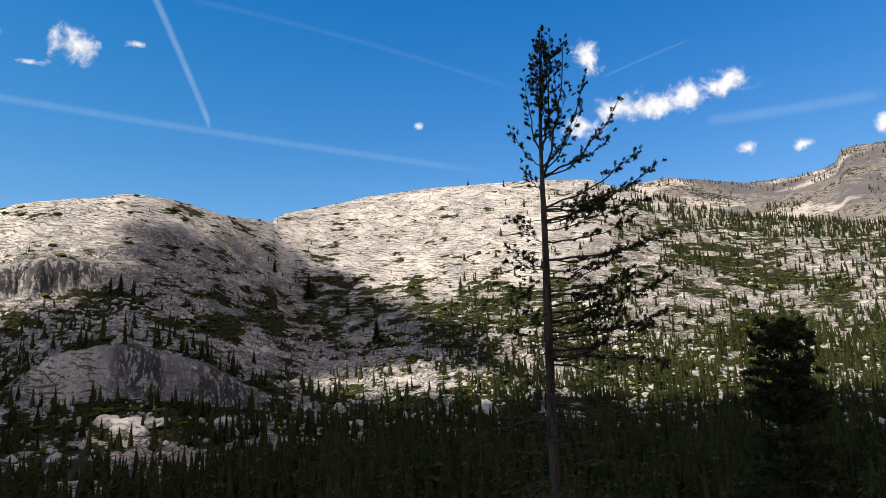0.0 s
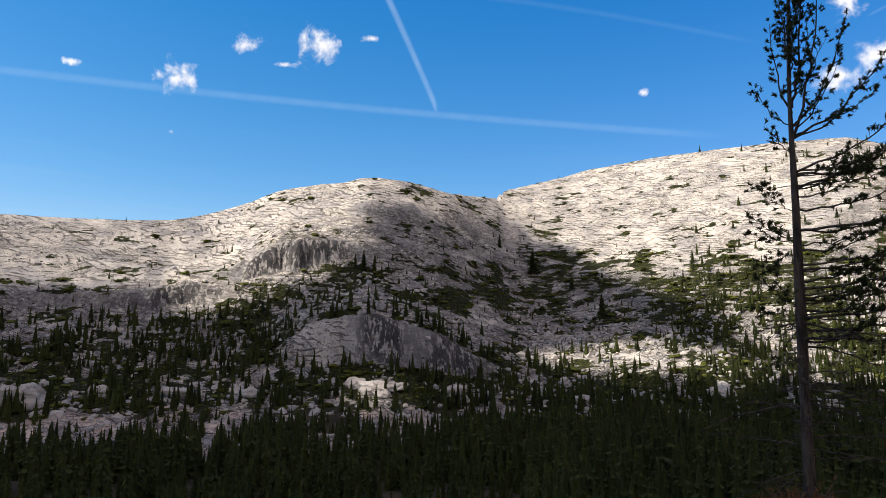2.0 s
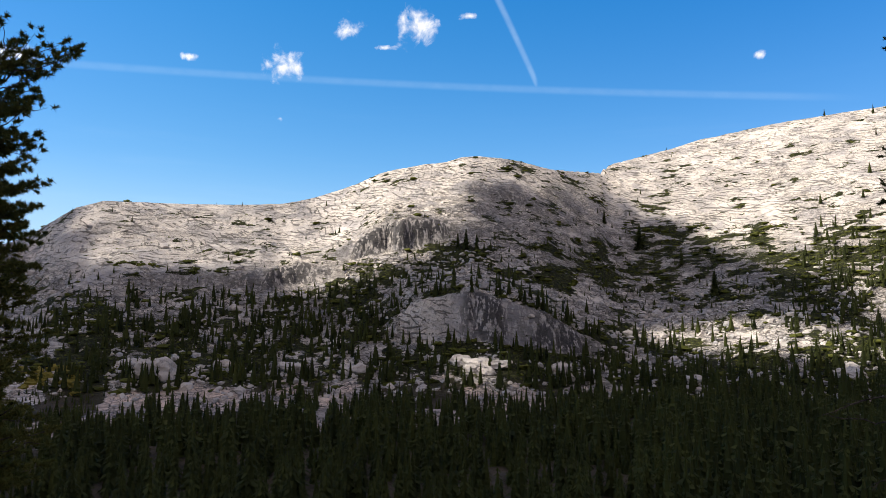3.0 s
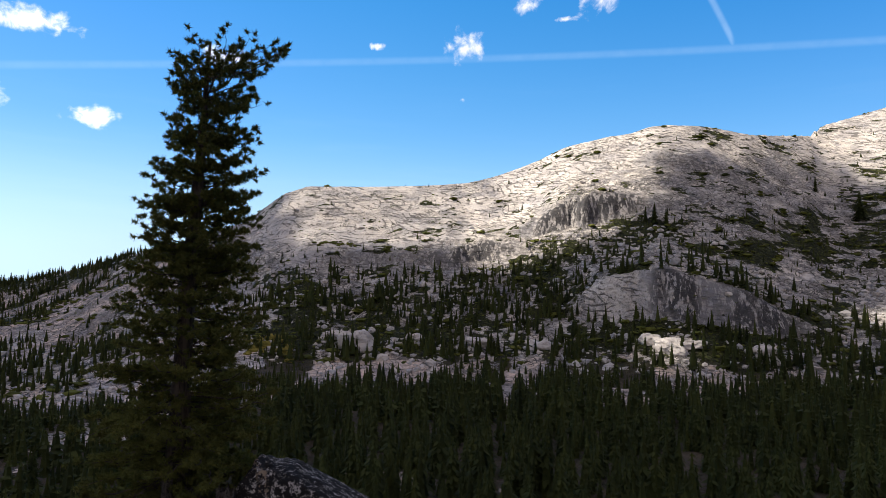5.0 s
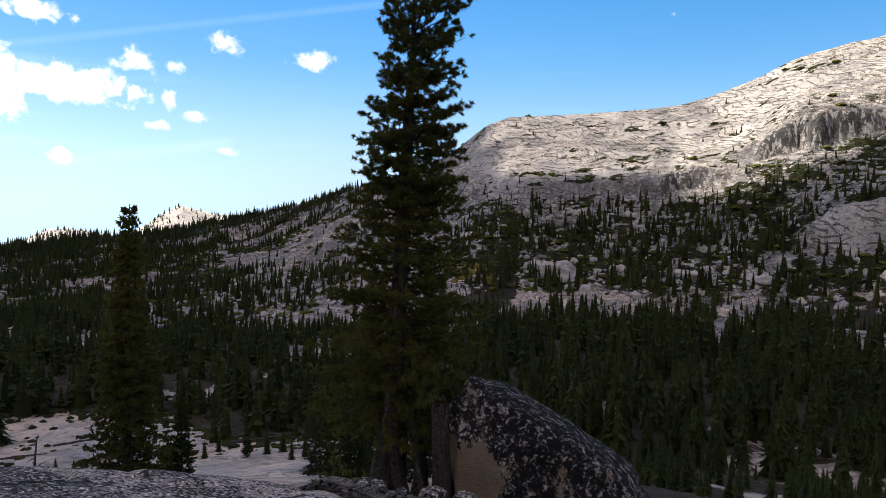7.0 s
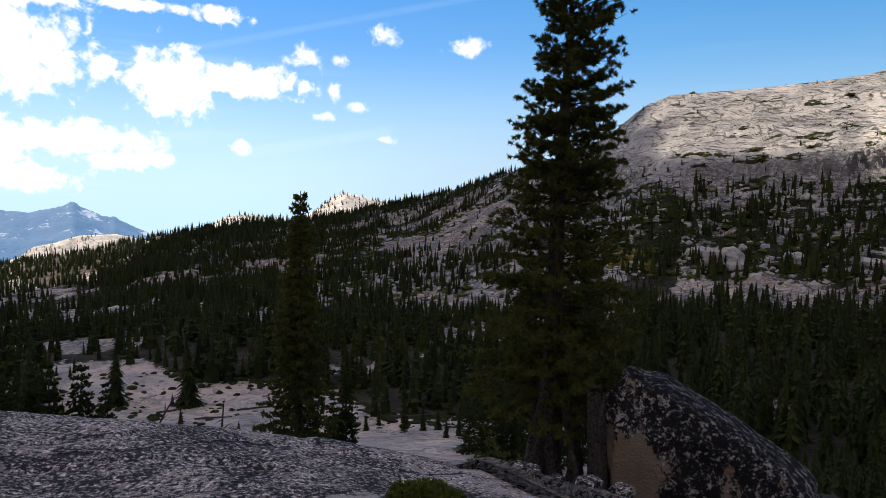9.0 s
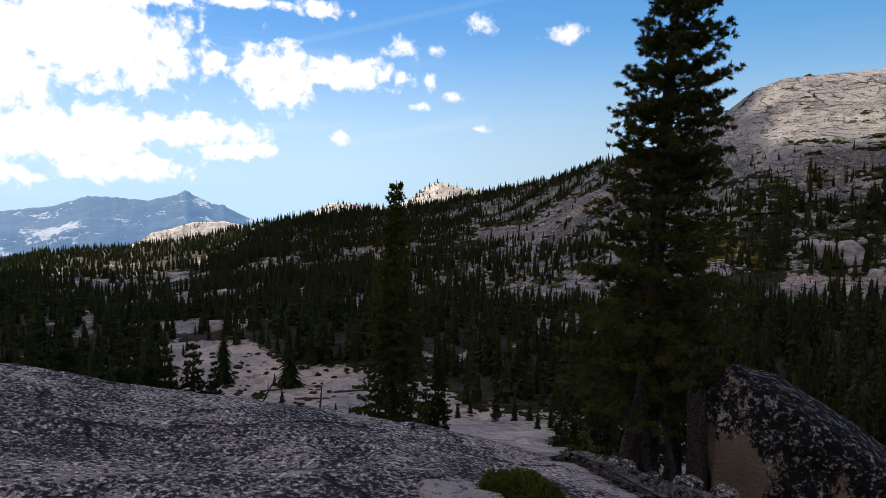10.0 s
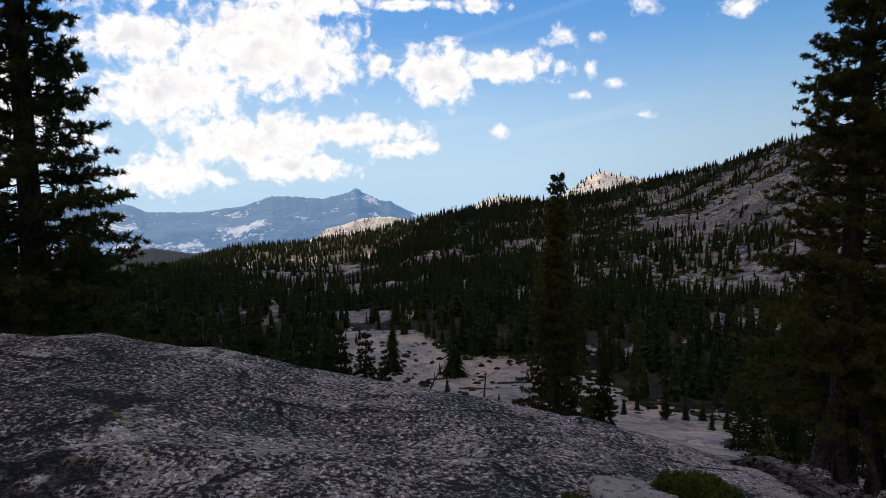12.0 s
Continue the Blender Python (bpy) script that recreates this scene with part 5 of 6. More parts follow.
# the shaded pine crown low on the slope
foot = land(-25.8, 25)
tall_s = at_el(-25.8, 25, 3.0).z - foot.z
big_tree("shaded_pine", "bushy dark pine standing in shade on the slope", "tree", foot, tall_s, (0.1, 0.1), 0.22,
         tufted_limbs(4, 0.36, 8, tall_s, [(0.1, 2.3), (0.4, 2.0), (0.7, 1.25), (0.9, 0.95), (1, 0.7)], 0.1, 1.0, 20, 0.17) + bare_twigs(14, 30, 0.2, 0.6, 2.4),
         M_PINE, dense=13, sprigs=6, stout=0.6, twig=0.4, tuft=True, blade=0.2)


# the open, wind-trained pine: bare to the left, limbs swept to the right, upswept tips with brushes of needles
def swept_pine():
    rng = np.random.default_rng(5)
    az, r = -7.9, 15.0
    foot = land(az, r)
    top = at_el(-9.1, r, 27.2)
    right = np.array([math.cos(radians(az)), math.sin(radians(az)), 0])
    away = np.array([-math.sin(radians(az)), math.cos(radians(az)), 0])
    tall = top.z - foot.z

    def trunk_at(e):
        z = EYE + r * math.tan(radians(e)) - foot.z
        q = z / tall
        return np.array([(top.x - foot.x) * q, (top.y - foot.y) * q, z])

    def bow(start, tip, sag, bend):
        s = np.linspace(0, 1, 12)[:, None]
        elbow = start * (1 - sag) + tip * sag
        elbow[2] = start[2] + (tip[2] - start[2]) * bend
        curve = (1 - s) ** 2 * start + 2 * s * (1 - s) * elbow + s * s * tip
        return curve + np.vstack([np.zeros(3), rng.standard_normal((11, 3)) * 0.02])

    rows = []
    # start elevation, tip azimuth, tip elevation of the upswept leaders
    leaders = [(17.9, -10.1, 27.0), (15.8, -11.3, 26.3), (16.5, -12.9, 23.5), (16.0, -12.1, 20.5), (15.8, -15.4, 20.9), (15.6, -14.8, 18.7),
               (13.1, -16.7, 17.0), (11.9, -18.2, 16.0), (16.5, -6.4, 19.6), (17.5, -7.6, 24.0), (19.0, -10.6, 24.2), (20.5, -8.6, 26.2), (18.5, -11.4, 22.3), (14.5, -6.9, 16.8)]
    for e0, a1, e1 in leaders:
        start = trunk_at(e0)
        tip = np.array(at_el(a1, r + rng.uniform(-0.8, 0.8), e1) - foot)
        rows.append((bow(start, tip, 0.62, 0.25), 0.8, 26, 0.075))
    for a1, e1, e0 in ((-9.4, 27.3, 21.5), (-9.9, 25.5, 20.0), (-8.6, 25.0, 19.5), (-9.2, 26.6, 22.5), (-10.4, 25.6, 21.0)):
        rows.append((bow(trunk_at(e0), np.array(at_el(a1, r + rng.uniform(-0.3, 0.3), e1) - foot), 0.3, 0.5), 0.8, 34, 0.08))
    for k in range(27):                                   # long limbs swept to the right, their ends turned up
        e0 = rng.uniform(0.0, 13.5)
        start = trunk_at(e0)
        reach = rng.uniform(1.1, 2.7) * np.interp(e0, [0, 4, 13], [0.8, 1.0, 0.9])
        tip = start + right * reach + away * rng.uniform(-0.9, 0.9) + np.array([0, 0, rng.uniform(-0.2, 0.9)])
        rows.append((bow(start, tip, 0.6, rng.uniform(-0.3, 0.1)), 0.8, 26, 0.08))
    for k in range(12):                                   # short limbs on the weather side
        start = trunk_at(rng.uniform(-2.0, 14.0))
        tip = start - right * rng.uniform(0.3, 0.9) + away * rng.uniform(-0.6, 0.6) + np.array([0, 0, rng.uniform(0.0, 0.5)])
        rows.append((bow(start, tip, 0.6, 0.0), 0.65, 24, 0.08))
    for k in range(54):                                   # dead twigs on the lower trunk
        start = trunk_at(rng.uniform(-12.0, 3.0))
        a = rng.uniform(0, 6.283)
        tip = start + (right * math.cos(a) + away * math.sin(a)) * rng.uniform(0.6, 2.1) + np.array([0, 0, rng.uniform(-0.6, 0.1)])
        rows.append((bow(start, tip, 0.5, rng.uniform(-0.2, 0.4)), 0.0, 0, 0))
    return big_tree("swept_pine", "open wind-swept pine with a bare trunk and upswept limbs", "tree", foot, tall, (top.x - foot.x, top.y - foot.y), 0.16, rows, M_PINE, twig=0.2, dense=15, sprigs=2, stout=0.5, blade=0.15, tuft=True)


swept_pine()


# dead brown branch at the pine's foot
def brown_branch():
    rng = np.random.default_rng(9)
    thing = tagged(new("dead_branch"), "dead pine branch with rust-brown needles at the pine's foot", "branch")
    az, r = -7.6, 14.2
    thing.location = at_el(az, r, -13.2)
    right = np.array([math.cos(radians(az)), math.sin(radians(az)), 0])
    wood, brown = Soup(), Soup()
    for k in range(16):
        tip = right * rng.uniform(-0.7, 0.7) + np.array([0, rng.uniform(-0.3, 0.3), rng.uniform(0.2, 1.0)])
        line = np.array([[0, 0, -0.2], tip * 0.5 + [0, 0, 0.1], tip])
        wood.add(*tube(line, [0.018, 0.012, 0.005], 5))
        brown.add(*needles(rng, np.repeat(line[1:2], 5, 0) + rng.standard_normal((5, 3)) * 0.08, np.repeat((tip / np.linalg.norm(tip))[None], 5, 0), np.full(5, 0.4), 14, 0.10, 0.012))
    part("branchwork", wood.mesh("branchwork", M_BARK), thing)
    part("needles", brown.mesh("needles", M_BROWN, False), thing)


brown_branch()


# the boulder under the fir
def build_boulder_mesh():
    bm = bmesh.new()
    bmesh.ops.create_icosphere(bm, subdivisions=6, radius=1.0)
    v = np.array([p.co[:] for p in bm.verts])
    t = np.array([[q.index for q in face.verts] for face in bm.faces])
    bm.free()
    # u runs to the right as seen from the knoll, w away from it
    p = np.sign(v) * np.abs(v) ** 0.62
    u, w, z = p[:, 0] * 2.0, p[:, 1] * 1.3, p[:, 2]
    crown = np.interp(u, [-2.0, -1.75, -1.55, -1.15, -0.23, 0.42, 0.94, 1.33, 1.61, 2.0], [1.0, 2.1, 2.48, 2.18, 1.68, 1.32, 0.96, 0.64, 0.36, 0.05])
    height = np.where(z > 0, np.abs(z) ** 0.8 * crown, z * 1.4)
    n = np.array([noise.fractal(Vector(q) * 1.6, 1.0, 2.0, 5) for q in v])
    k = 1 + 0.13 * n
    return np.column_stack([u * k, w * k, height * k]), t


def build_boulder_thing():
    v, t = build_boulder_mesh()
    az, r = 50.9, 13.4
    x, y = heading(az, r)
    a = radians(az)
    right, away = np.array([math.cos(a), math.sin(a)]), np.array([-math.sin(a), math.cos(a)])
    xy = v[:, :1] * right + v[:, 1:2] * away
    me = fast_mesh("boulder", np.column_stack([xy, v[:, 2]]), t, M_BOULDER, True)
    lichen = 0.60 + 0.38 * np.clip((v[:, 0] + 0.9) / 0.5, -1, 1) + 0.48 * np.clip((v[:, 2] - 1.05) / 0.4, -0.5, 1)
    layer = me.attributes.new("lichen", "FLOAT", "POINT")
    layer.data.foreach_set("value", lichen.astype(np.float32))
    ob = new("boulder", me)
    ob.location = (x, y, at_el(az, r, -11.2).z - 2.5)
    tagged(ob, "large tan granite boulder crusted with black lichen", "boulder")


build_boulder_thing()


# grey fallen log lying on the knoll's rim, split by long drying cracks
def build_log():
    n = 60
    az = np.linspace(72.5, 58.0, n)
    r = np.linspace(9.25, 6.3, n) + 0.05 * np.sin(np.linspace(0, 5, n))
    x, y = -r * np.sin(np.radians(az)), r * np.cos(np.radians(az))
    z = knoll_height(az, r)
    z = np.convolve(np.pad(z, 6, mode="edge"), np.ones(13) / 13, mode="valid") - 0.06 + 0.14 * step(np.linspace(0, 1, n), 0, 0.25)
    thick = np.interp(np.linspace(0, 1, n), [0, 0.2, 0.5, 1], [0.05, 0.11, 0.16, 0.21])
    sides = 80
    v, f = tube(np.column_stack([x, y, z]), thick, sides)
    ang = np.tile(np.arange(sides), n) * 2 * math.pi / sides
    row = np.repeat(np.arange(n), sides) * 0.08
    groove = fbm(ang * 5.5 + 0.9 * row, row * 0.22, 161, 3)
    scale = 1 + 0.7 * (groove - 0.5) - 0.25 * step(fbm(ang * 9 + 1.5 * row, row * 0.3, 163, 2), 0.56, 0.66)
    centre = np.repeat(np.column_stack([x, y, z]), sides, axis=0)
    v = centre + (v - centre) * scale[:, None] * np.array([1, 1, 0.8])
    me = fast_mesh("fallen_log", v, f, M_LOG, True)
    tagged(new("fallen_log", me), "weathered grey fallen log on the granite", "log")


build_log()


# low green mat on the knoll
def build_mat(name, az, r, wide, tall, seed, count=900):
    rng = np.random.default_rng(seed)
    x, y = heading(az, r)
    z = float(knoll_height(az, r))
    lobes = np.column_stack([rng.uniform(-1, 1, 9) * wide * 0.75, rng.uniform(-1, 1, 9) * wide * 0.5, np.zeros(9)])
    size = rng.uniform(0.35, 0.6, 9) * wide
    d = rng.standard_normal((count, 3))
    d[:, 2] = np.abs(d[:, 2])
    d /= np.linalg.norm(d, axis=1)[:, None]
    pick = rng.integers(0, 9, count)
    q = lobes[pick] + d * size[pick][:, None] * np.array([1, 1, tall / wide * 2]) * rng.uniform(0.7, 1.05, (count, 1))
    a = radians(az)
    q = q[:, :1] * np.array([math.cos(a), math.sin(a), 0]) + q[:, 1:2] * np.array([-math.sin(a), math.cos(a), 0]) + q[:, 2:] * np.array([0, 0, 1])
    soup = Soup()
    soup.add(*needles(rng, q, d, np.full(count, 0.04), 9, 0.035, 0.011, 1.0))
    thing = tagged(new(name), "low yellow-green shrub mat growing in a crack of the granite", "shrub")
    thing.location = (x, y, z - 0.03)
    part("foliage", soup.mesh("foliage", M_MAT, False), thing)
    stems = Soup()
    for k in range(24):
        stems.add(*tube([(q[k][0] * 0.2, q[k][1] * 0.2, -0.03), q[k] * 0.6, q[k] * 0.95], [0.008, 0.006, 0.003], 4))
    part("stem", stems.mesh("stem", M_BARK), thing)


build_mat("shrub_mat", 74.6, 5.95, 0.33, 0.17, 61, 2600)
build_mat("shrub_mat", 85.3, 4.75, 0.26, 0.11, 62, 1500)
build_mat("shrub_mat", 78.2, 4.95, 0.14, 0.08, 63, 700)
def build_bush(az, r, wide, tall, seed):
    """A leafy bush of upright stems on the ground below the knoll."""
    rng = np.random.default_rng(seed)
    thing = tagged(new("bush"), "yellow-green leafy bush at the foot of the fir", "shrub")
    thing.location = land(az, r)
    stems, leaves = Soup(), Soup()
    for k in range(46):
        a, q = rng.uniform(0, 6.283), math.sqrt(rng.uniform(0, 1)) * wide
        tip = np.array([math.cos(a) * q, math.sin(a) * q, tall * (1 - 0.45 * (q / wide) ** 2) * rng.uniform(0.75, 1.05)])
        line = np.array([[0, 0, -0.05], tip * np.array([0.45, 0.45, 0.55]), tip])
        stems.add(*tube(line, [0.014, 0.009, 0.003], 4))
        p = tip - np.array([0, 0, 1]) * rng.uniform(0, 0.7 * tall, (12, 1)) + rng.standard_normal((12, 3)) * 0.1 * wide
        way = rng.standard_normal((12, 3)) + np.array([0, 0, 0.6])
        leaves.add(*needles(rng, p, way / np.linalg.norm(way, axis=1)[:, None], np.full(12, 0.12), 16, 0.08, 0.017, 1.2))
    tagged(part("stem", stems.mesh("stem", M_BARK), thing), kind="stuff")
    tagged(part("foliage", leaves.mesh("foliage", M_NEEDLE, False), thing), kind="stuff")


build_bush(68.9, 11.0, 0.75, 2.25, 71)
build_bush(67.2, 11.4, 0.6, 1.9, 72)
# ---- single conifers on the slope below the knoll and round the pavement ----
def conifer_kind(seed, width):
    """One conifer, a metre high, as trunk and crown; copies are scaled."""
    thing = tagged(new("conifer"), "dark green conifer with ragged drooping boughs", "tree", "conifers on the valley side")
    v, t = spire(seed, 34, 18, width, 0.05, 0.6, 0.42)
    part("crown", fast_mesh("crown", v, t, M_FOREST), thing)
    h = np.linspace(0, 0.98, 6)
    tv, tf = tube(np.column_stack([0.006 * np.sin(h * 7), 0 * h, h]), 0.016 * (1 - h) + 0.002, 7)
    part("trunk", fast_mesh("trunk", tv, tf, M_BARK, True), thing)
    return thing


def near_conifer_kind(seed, reach):
    """A fuller conifer for those nearest the knoll, nine metres high."""
    rows = tufted_limbs(seed, 0.5, 8, 9.0, [(0.06, reach), (0.3, reach * 0.85), (0.6, reach * 0.55), (0.9, reach * 0.24), (1, 0.12)], 0.07, 0.99, 8, 0.22)
    thing = big_tree("conifer", "dark green conifer with ragged drooping boughs", "tree", Vector((0, 0, 0)), 9.0, (0.1, 0.05), 0.15, rows, M_FOREST, dense=8, sprigs=500, coarse=True, twig=0.5, tuft=True, blade=0.36)
    return tagged(thing, group="conifers on the valley side")


CONIFERS = [conifer_kind(500 + k, 0.15 + 0.03 * k) for k in range(4)]
FULL = [near_conifer_kind(520 + k, 1.5 + 0.25 * k) for k in range(3)]
rng_c = np.random.default_rng(31)
# azimuth, range, height of those that stand alone
LONE = [(11.4, 590, 21), (5.8, 505, 18), (25.8, 470, 14), (24.9, 468, 12), (26.5, 474, 11), (8.2, 560, 12), (14.2, 610, 13),
        (101.5, 62, 9.5), (103.5, 64, 10.5), (104.6, 58, 9), (99.9, 66, 8), (110.5, 60, 9), (112, 55, 8.5), (99.0, 84, 3.2), (97.2, 90, 4.0),
        (94.0, 92, 1.8), (90.0, 88, 2.6), (88.8, 86, 2.2), (76.2, 92, 4.4), (74.6, 93, 3.8), (73.3, 95, 3.2), (69.4, 46, 4.6), (68.2, 40, 4.4), (67.3, 44, 5.2), (63.6, 40, 4.6), (62.2, 43, 4.7), (64.9, 37, 4.4), (61.0, 46, 5.0), (66.0, 52, 5.2), (70.6, 55, 4.6),
        (81.2, 47, 6.0), (82.2, 52, 5.0), (118, 45, 9), (115, 50, 8), (120, 38, 9), (92.2, 100, 1.6), (95.6, 98, 2.2), (86.0, 104, 2.0), (79.5, 96, 2.4), (78.4, 101, 3.0), (71.5, 88, 3.4), (72.6, 84, 2.6), (66.5, 60, 5.5), (98.4, 76, 2.8), (100.6, 80, 4.2)]
spots = list(LONE)
while len(spots) < 130:
    az_c, r_c = rng_c.uniform(-40, 132), rng_c.uniform(48, 135)
    if (60 < az_c < 100 and r_c < 125) or (az_c <= 12 and r_c < 100) or (12 < az_c <= 60):
        continue
    spots.append((az_c, r_c, rng_c.uniform(6, 11)))
while len(spots) < 184:                                # the near edge of the valley forest
    az_c, r_c = rng_c.uniform(14, 59), rng_c.uniform(92, 124)
    if fbm(np.array([az_c / 3.0]), np.array([r_c / 9.0]), 181, 3)[0] > 0.34:
        spots.append((az_c, r_c, rng_c.uniform(3.5, 9)))
left = {True: list(FULL), False: list(CONIFERS)}
for k, (az_c, r_c, h_c) in enumerate(spots):
    p = land(az_c, r_c)
    full = r_c < 96 and az_c > 60 and h_c > 4.3
    unit = h_c / 9.0 if full else h_c
    m = pose(p.x, p.y, p.z, 0, 0, rng_c.uniform(0, 360)) @ Matrix.Diagonal((unit * rng_c.uniform(0.9, 1.2), unit * rng_c.uniform(0.9, 1.2), unit, 1))
    if left[full]:
        left[full].pop().matrix_basis = m
    else:
        copy_thing((FULL if full else CONIFERS)[k % 3], Matrix.Identity(4)).matrix_basis = m


# dead leaning snags at the knoll's rim
def snag(az, r, tall, lean, seed):
    rng = np.random.default_rng(seed)
    thing = tagged(new("snag"), "thin grey dead tree leaning over the slope", "dead tree", "dead snags")
    thing.location = land(az, r)
    h = np.linspace(0, 1, 9)
    a = radians(az)
    side = np.array([math.cos(a), math.sin(a), 0])
    line = np.outer(lean * tall * h ** 1.3, side) + np.column_stack([0.05 * np.sin(h * 6), 0.05 * np.cos(h * 5), tall * h])
    part("trunk", fast_mesh("trunk", *tube(line, 0.16 * (1 - 0.8 * h), 8), M_DEAD, True), thing)
    for k in range(7):
        s = rng.uniform(0.35, 0.95)
        root = np.array([np.interp(s, h, line[:, i]) for i in range(3)])
        d = np.array([rng.uniform(-1, 1), rng.uniform(-1, 1), rng.uniform(-0.2, 0.8)])
        tip = root + d * tall * 0.16
        part("stub", fast_mesh("stub", *tube([root, (root + tip) / 2 + [0, 0, 0.06], tip], [0.05, 0.035, 0.012], 5), M_DEAD, True), thing)


snag(97.5, 48, 5.2, 0.42, 1)
snag(91.3, 50, 4.6, 0.03, 2)


# splintered grey stump and side stems at the fir's foot
def build_stump():
    rng = np.random.default_rng(8)
    thing = tagged(new("dead_stump"), "splintered grey dead stump between fir and boulder", "stump")
    foot = at_el(60.0, 12.6, -22.0)
    thing.location = foot
    a = radians(60.0)
    side, away = np.array([math.cos(a), math.sin(a), 0]), np.array([-math.sin(a), math.cos(a), 0])
    # the broken bole, deeply furrowed, its top torn into teeth
    rows, sides = 26, 48
    h = np.repeat(np.linspace(0, 1, rows), sides)
    ang = np.tile(np.arange(sides) * 2 * math.pi / sides, rows)
    furrow = fbm(ang * 4.0 + 0.6 * h, h * 1.5, 171, 3) - 0.5
    rad = (0.20 + 0.10 * np.exp(-h * 6) - 0.05 * h) * (1 + 0.8 * furrow)
    top = 2.0 + 0.7 * (fbm(ang * 2.2, ang * 0 + 0.5, 173, 3) - 0.5)
    line = np.outer(rad * np.cos(ang) + 0.04 * np.sin(h * 4), side) + np.outer(rad * np.sin(ang), away) + np.outer(h * (top + 1.0) - 1.25, [0, 0, 1])
    part("bole", fast_mesh("bole", line, grid_faces(rows, sides, wrap=True), M_DEAD, True), thing)
    for u, tall, thick, tilt in ((0.05, 2.1, 0.045, 0.01), (-0.30, 1.0, 0.06, -0.12), (0.32, 0.8, 0.06, 0.2)):
        h = np.linspace(0, 1, 12)
        line = np.outer(u + tilt * h * tall + 0.03 * np.sin(h * 7 + u * 9), side) + np.outer(-0.20 + 0.04 * np.sin(h * 5), away) + np.outer(tall * h - 0.25, [0, 0, 1])
        rad = thick * (1.25 - 0.75 * h) * (1 + 0.15 * np.sin(h * 11 + u * 5))
        rad[-1] = 0.006
        v, f = tube(line, rad, 10)
        part("splinter", fast_mesh("splinter", v, f, M_DEAD, True), thing)


build_stump()


def build_side_stem(u, tall, thick, seed):
    rng = np.random.default_rng(seed)
    thing = tagged(new("gnarled_stem"), "gnarled grey-brown stem rising beside the fir", "dead tree", "stems at the fir's foot")
    foot = at_el(63.4, 13.3, -22.3)
    a = radians(63.4)
    side = np.array([math.cos(a), math.sin(a), 0])
    thing.location = foot
    h = np.linspace(0, 1, 40)
    line = np.outer(u * (1.15 - 0.5 * h) - 0.12 * h + 0.10 * np.sin(h * 6 + seed * 2), side) + np.outer((tall + 1.1) * h - 1.4, [0, 0, 1])
    sides = 28
    v, f = tube(line, thick * (0.9 * np.exp(-h * 3.5) + 1 - 0.5 * h), sides)
    turn, up = np.tile(np.arange(sides) * 2 * math.pi / sides, 40), np.repeat(h, sides)
    centre = np.repeat(line, sides, axis=0)
    furrow = fbm(turn * 2.2 + up * 5 + seed * 7, up * 2.5, 175, 3) - 0.5
    v = centre + (v - centre) * (1 + 1.1 * furrow)[:, None]
    part("trunk", fast_mesh("trunk", v, f, M_DEAD, True), thing)
    for k in range(3):
        q = np.linspace(0, 1, 7)
        way = rng.uniform(-1, 1)
        root = np.outer(u + way * 0.5 * q, side) + np.outer(0.25 * (1 - q) ** 2 - 0.25 * q, [0, 0, 1])
        part("root", fast_mesh("root", *tube(root, 0.09 * (1 - 0.8 * q) + 0.01, 7), M_DEAD, True), thing)


# grey logs stranded on the pavement
def stranded_log(az, r, length, turn, thick, seed):
    rng = np.random.default_rng(seed)
    s = np.linspace(0, 1, 14)
    spot = land(az, r, 0)
    a = radians(az + turn)
    x, y = spot.x + (s - 0.5) * length * math.cos(a), spot.y + (s - 0.5) * length * math.sin(a)
    z = ground(np.degrees(np.arctan2(-x, y)), np.hypot(x, y))
    line = np.column_stack([x, y, np.linspace(z[0], z[-1], 14) + thick * 0.6 + 0.05 * np.sin(s * 7 + seed)])
    v, f = tube(line, thick * (1 - 0.6 * s) * (1 + 0.15 * rng.standard_normal(14)), 9)
    tagged(new("stranded_log", fast_mesh("stranded_log", v, f, M_DEAD, True)), "grey dead log lying on the granite pavement", "log", "logs on the pavement")


for k, row in enumerate([(75.2, 106, 9, 20, 0.3), (73.4, 108, 7, -35, 0.25), (77.0, 109, 6, 10, 0.22), (88.5, 118, 7, 15, 0.25), (92.0, 112, 6, -20, 0.2), (85.5, 126, 8, 5, 0.25), (95.0, 122, 6, 30, 0.2)]):
    stranded_log(*row, k + 1)


build_side_stem(-0.33, 2.5, 0.17, 1)
build_side_stem(0.42, 2.3, 0.18, 2)
build_side_stem(0.05, 2.2, 0.16, 3)


# stones on the knoll's rim beside the log
def stone(az, r, size, seed, mat=M_KNOLL, label="rough grey granite stone lying on the knoll's rim", lift=0.1):
    rng = np.random.default_rng(seed)
    bm = bmesh.new()
    bmesh.ops.create_icosphere(bm, subdivisions=4, radius=1.0)
    for p in bm.verts:
        n = noise.fractal(p.co * 1.3 + Vector((seed, 0, 0)), 1.0, 2.0, 4)
        q = p.co * (1 + 0.22 * n)
        p.co = Vector((max(-0.8, min(0.8, q.x)) * size, max(-0.75, min(0.8, q.y)) * size * 0.8, max(-0.5, min(0.6, q.z)) * size * 0.8))
    me = bpy.data.meshes.new("stone")
    bm.to_mesh(me)
    bm.free()
    me.polygons.foreach_set("use_smooth", np.full(len(me.polygons), True))
    me.materials.append(mat)
    ob = tagged(new("stone", me), label, "stone", "stones on the knoll")
    x, y = heading(az, r)
    ob.matrix_world = pose(x, y, float(knoll_height(az, r)) + lift * size, rng.uniform(-8, 8), rng.uniform(-8, 8), rng.uniform(0, 360))


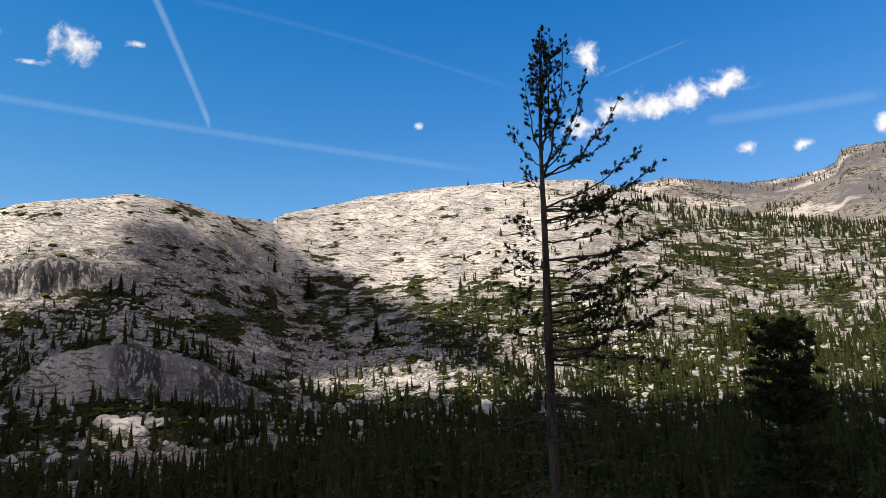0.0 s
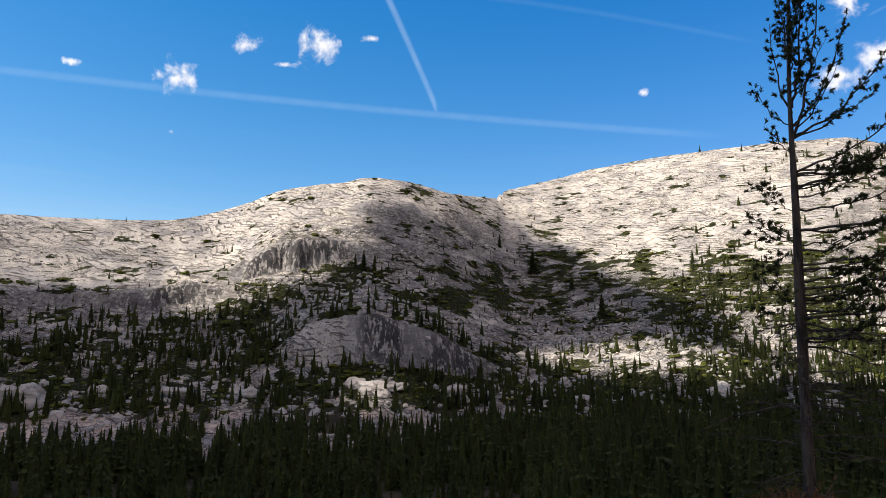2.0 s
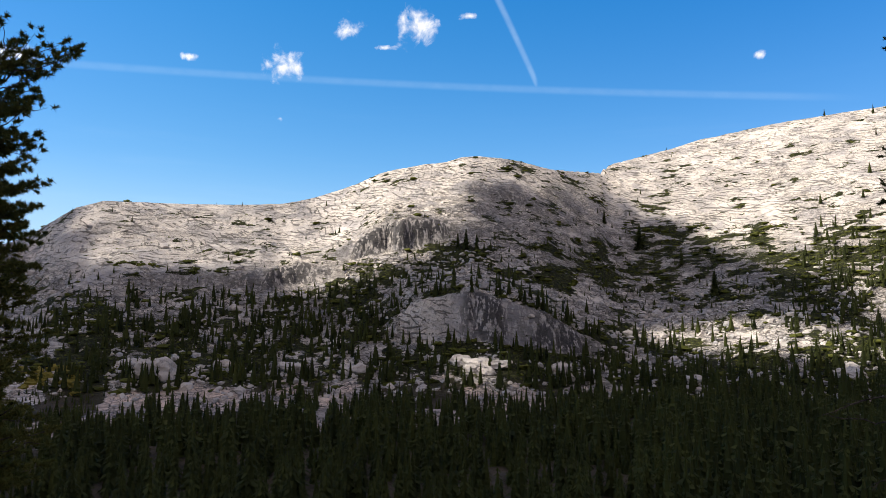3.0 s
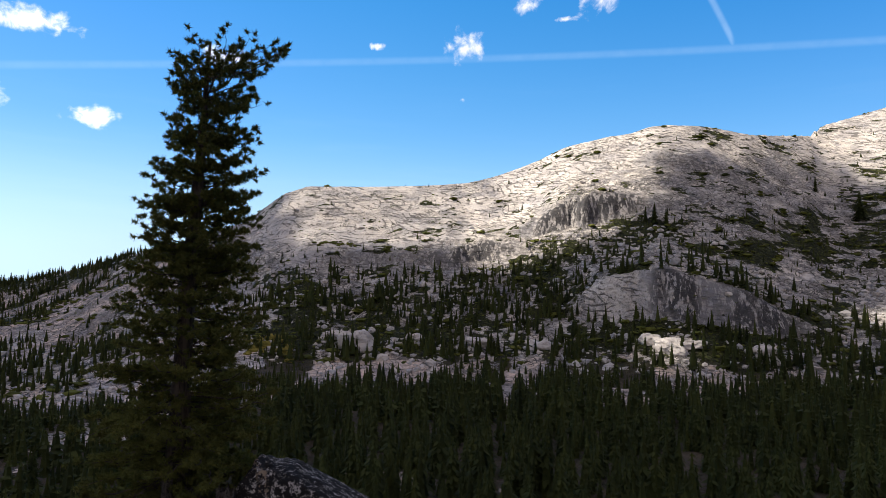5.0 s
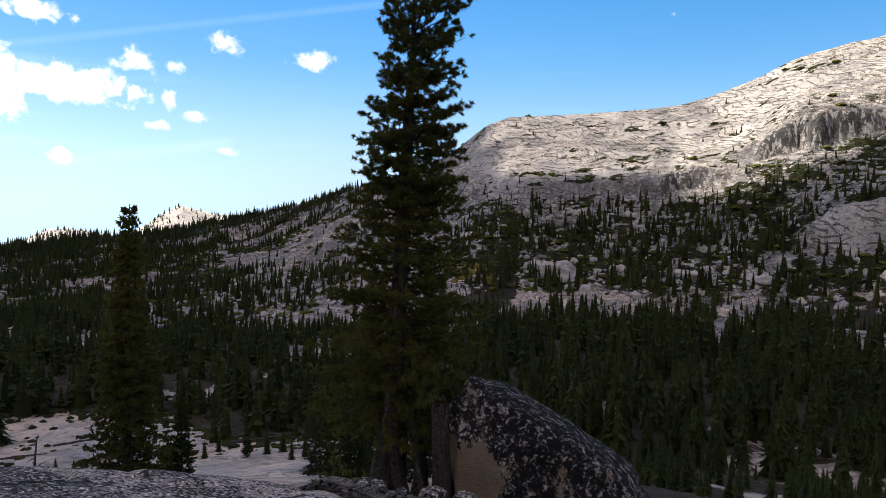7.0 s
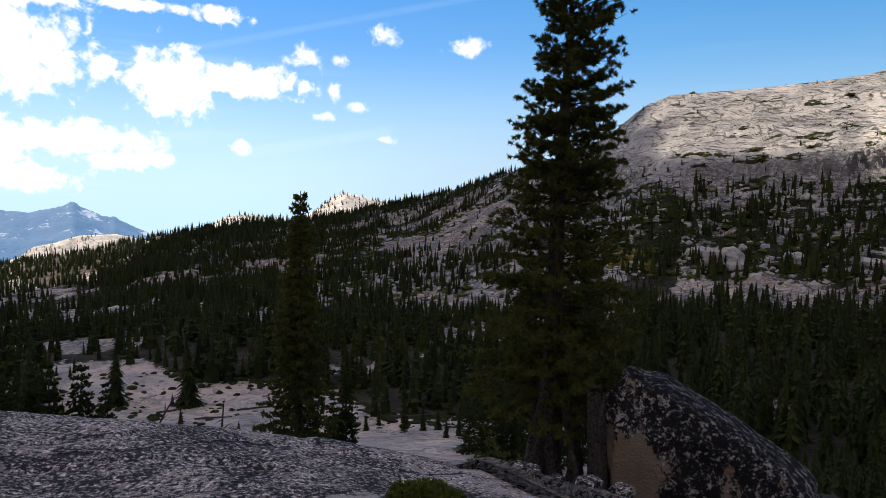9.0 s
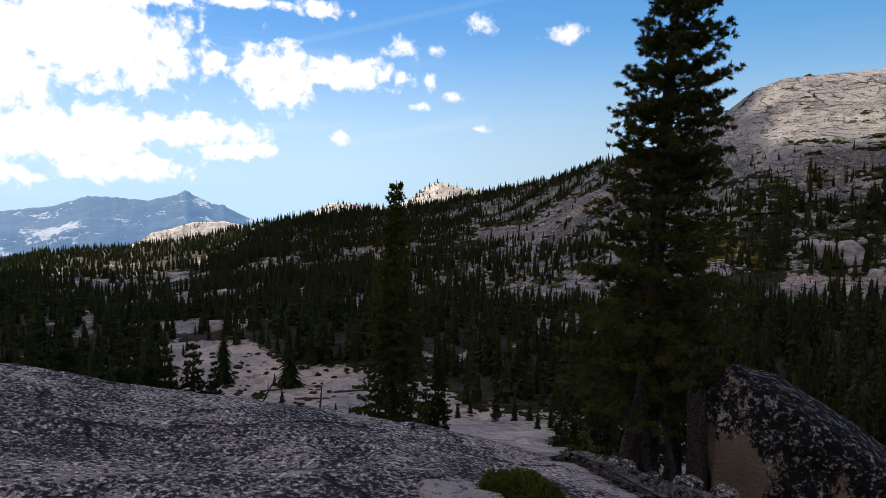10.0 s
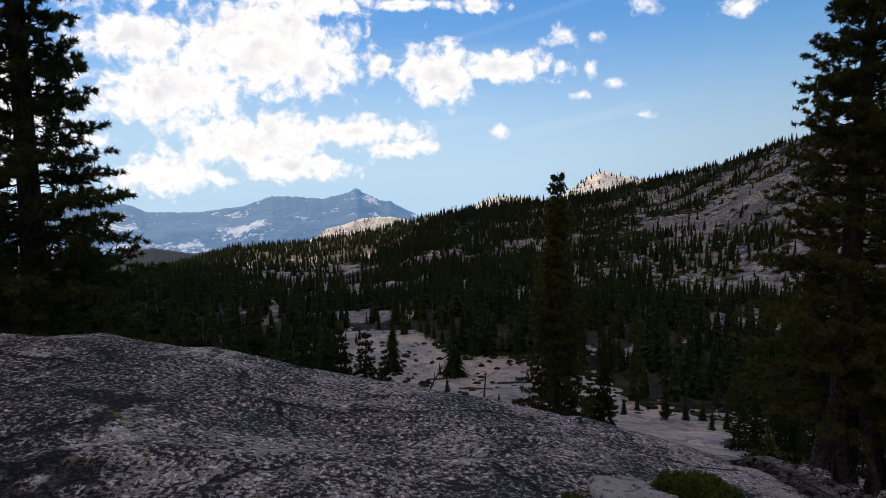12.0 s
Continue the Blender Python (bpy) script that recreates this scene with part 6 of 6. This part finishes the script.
stone(66.0, 9.5, 0.26, 1, lift=0.25)
stone(60.6, 9.3, 0.22, 2, lift=0.25)
stone(58.0, 9.0, 0.18, 3, lift=0.25)
stone(63.4, 9.6, 0.16, 7, lift=0.25)
stone(50.2, 10.2, 0.2, 8, lift=0.2)
stone(69.2, 9.9, 0.22, 4)
stone(79.6, 5.5, 0.46, 5, M_SLAB, "pale bare rounded granite slab bedded in the knoll", -0.28)
stone(77.6, 5.4, 0.30, 6, M_SLAB, "pale bare rounded granite slab bedded in the knoll", -0.2)


# pale outcrops and slabs on the lower slopes
def outcrop(az, r, size, flat, seed):
    rng = np.random.default_rng(seed)
    bm = bmesh.new()
    bmesh.ops.create_icosphere(bm, subdivisions=4, radius=1.0)
    for p in bm.verts:
        n = noise.fractal(p.co * 1.1 + Vector((seed * 3.1, 0, 0)), 1.0, 2.0, 5)
        q = p.co * (1 + 0.45 * n)
        p.co = Vector((q.x * size * (1 + 0.15 * q.z), q.y * size * 0.7, max(-0.5, q.z) * size * flat))
    me = bpy.data.meshes.new("outcrop")
    bm.to_mesh(me)
    bm.free()
    me.materials.append(M_ROCK)
    ob = tagged(new("outcrop", me), "pale rounded granite outcrop among the slope's conifers", "rock", "outcrops on the slope")
    spot = land(az, r, 0)
    ob.matrix_world = pose(spot.x, spot.y, spot.z + 0.15 * size * flat, rng.uniform(-10, 10), rng.uniform(-10, 10), az + rng.uniform(-25, 25))


for k, row in enumerate([(24.6, 338, 8, 0.6), (26.0, 345, 6, 0.6), (23.0, 342, 6, 0.5), (50.2, 338, 9, 0.8), (61.5, 318, 8, 0.5), (52.5, 352, 6, 0.5),
                         (45.5, 350, 5, 0.6), (40.2, 345, 6, 0.5), (34.5, 340, 5, 0.6), (18.2, 345, 6, 0.5), (7.5, 352, 6, 0.5), (-3.0, 372, 7, 0.5)]):
    outcrop(*row, k + 1)


# yellowing willows at the foot of the dome
az_w = np.random.default_rng(41).normal(57.6, 1.3, 26)
r_w = np.random.default_rng(42).normal(338, 9, 26)
stand("willow_thicket", "yellowing willow thicket among granite blocks", az_w, r_w, np.random.default_rng(43).uniform(2.5, 5, 26), 44, [clump(330 + k, 0.8, 2) for k in range(4)], M_WILLOW, "shrubs")
# bushes along a ledge of the dome
az_w = np.random.default_rng(45).uniform(50.6, 54.2, 60)
r_w = 474 + np.random.default_rng(46).normal(0, 1.5, 60)
stand("ledge_shrubs", "dark bushes lined up along a ledge of the dome", az_w, r_w, np.random.default_rng(47).uniform(1.5, 3, 60), 48, TUFTS, M_SHRUB, "shrubs")
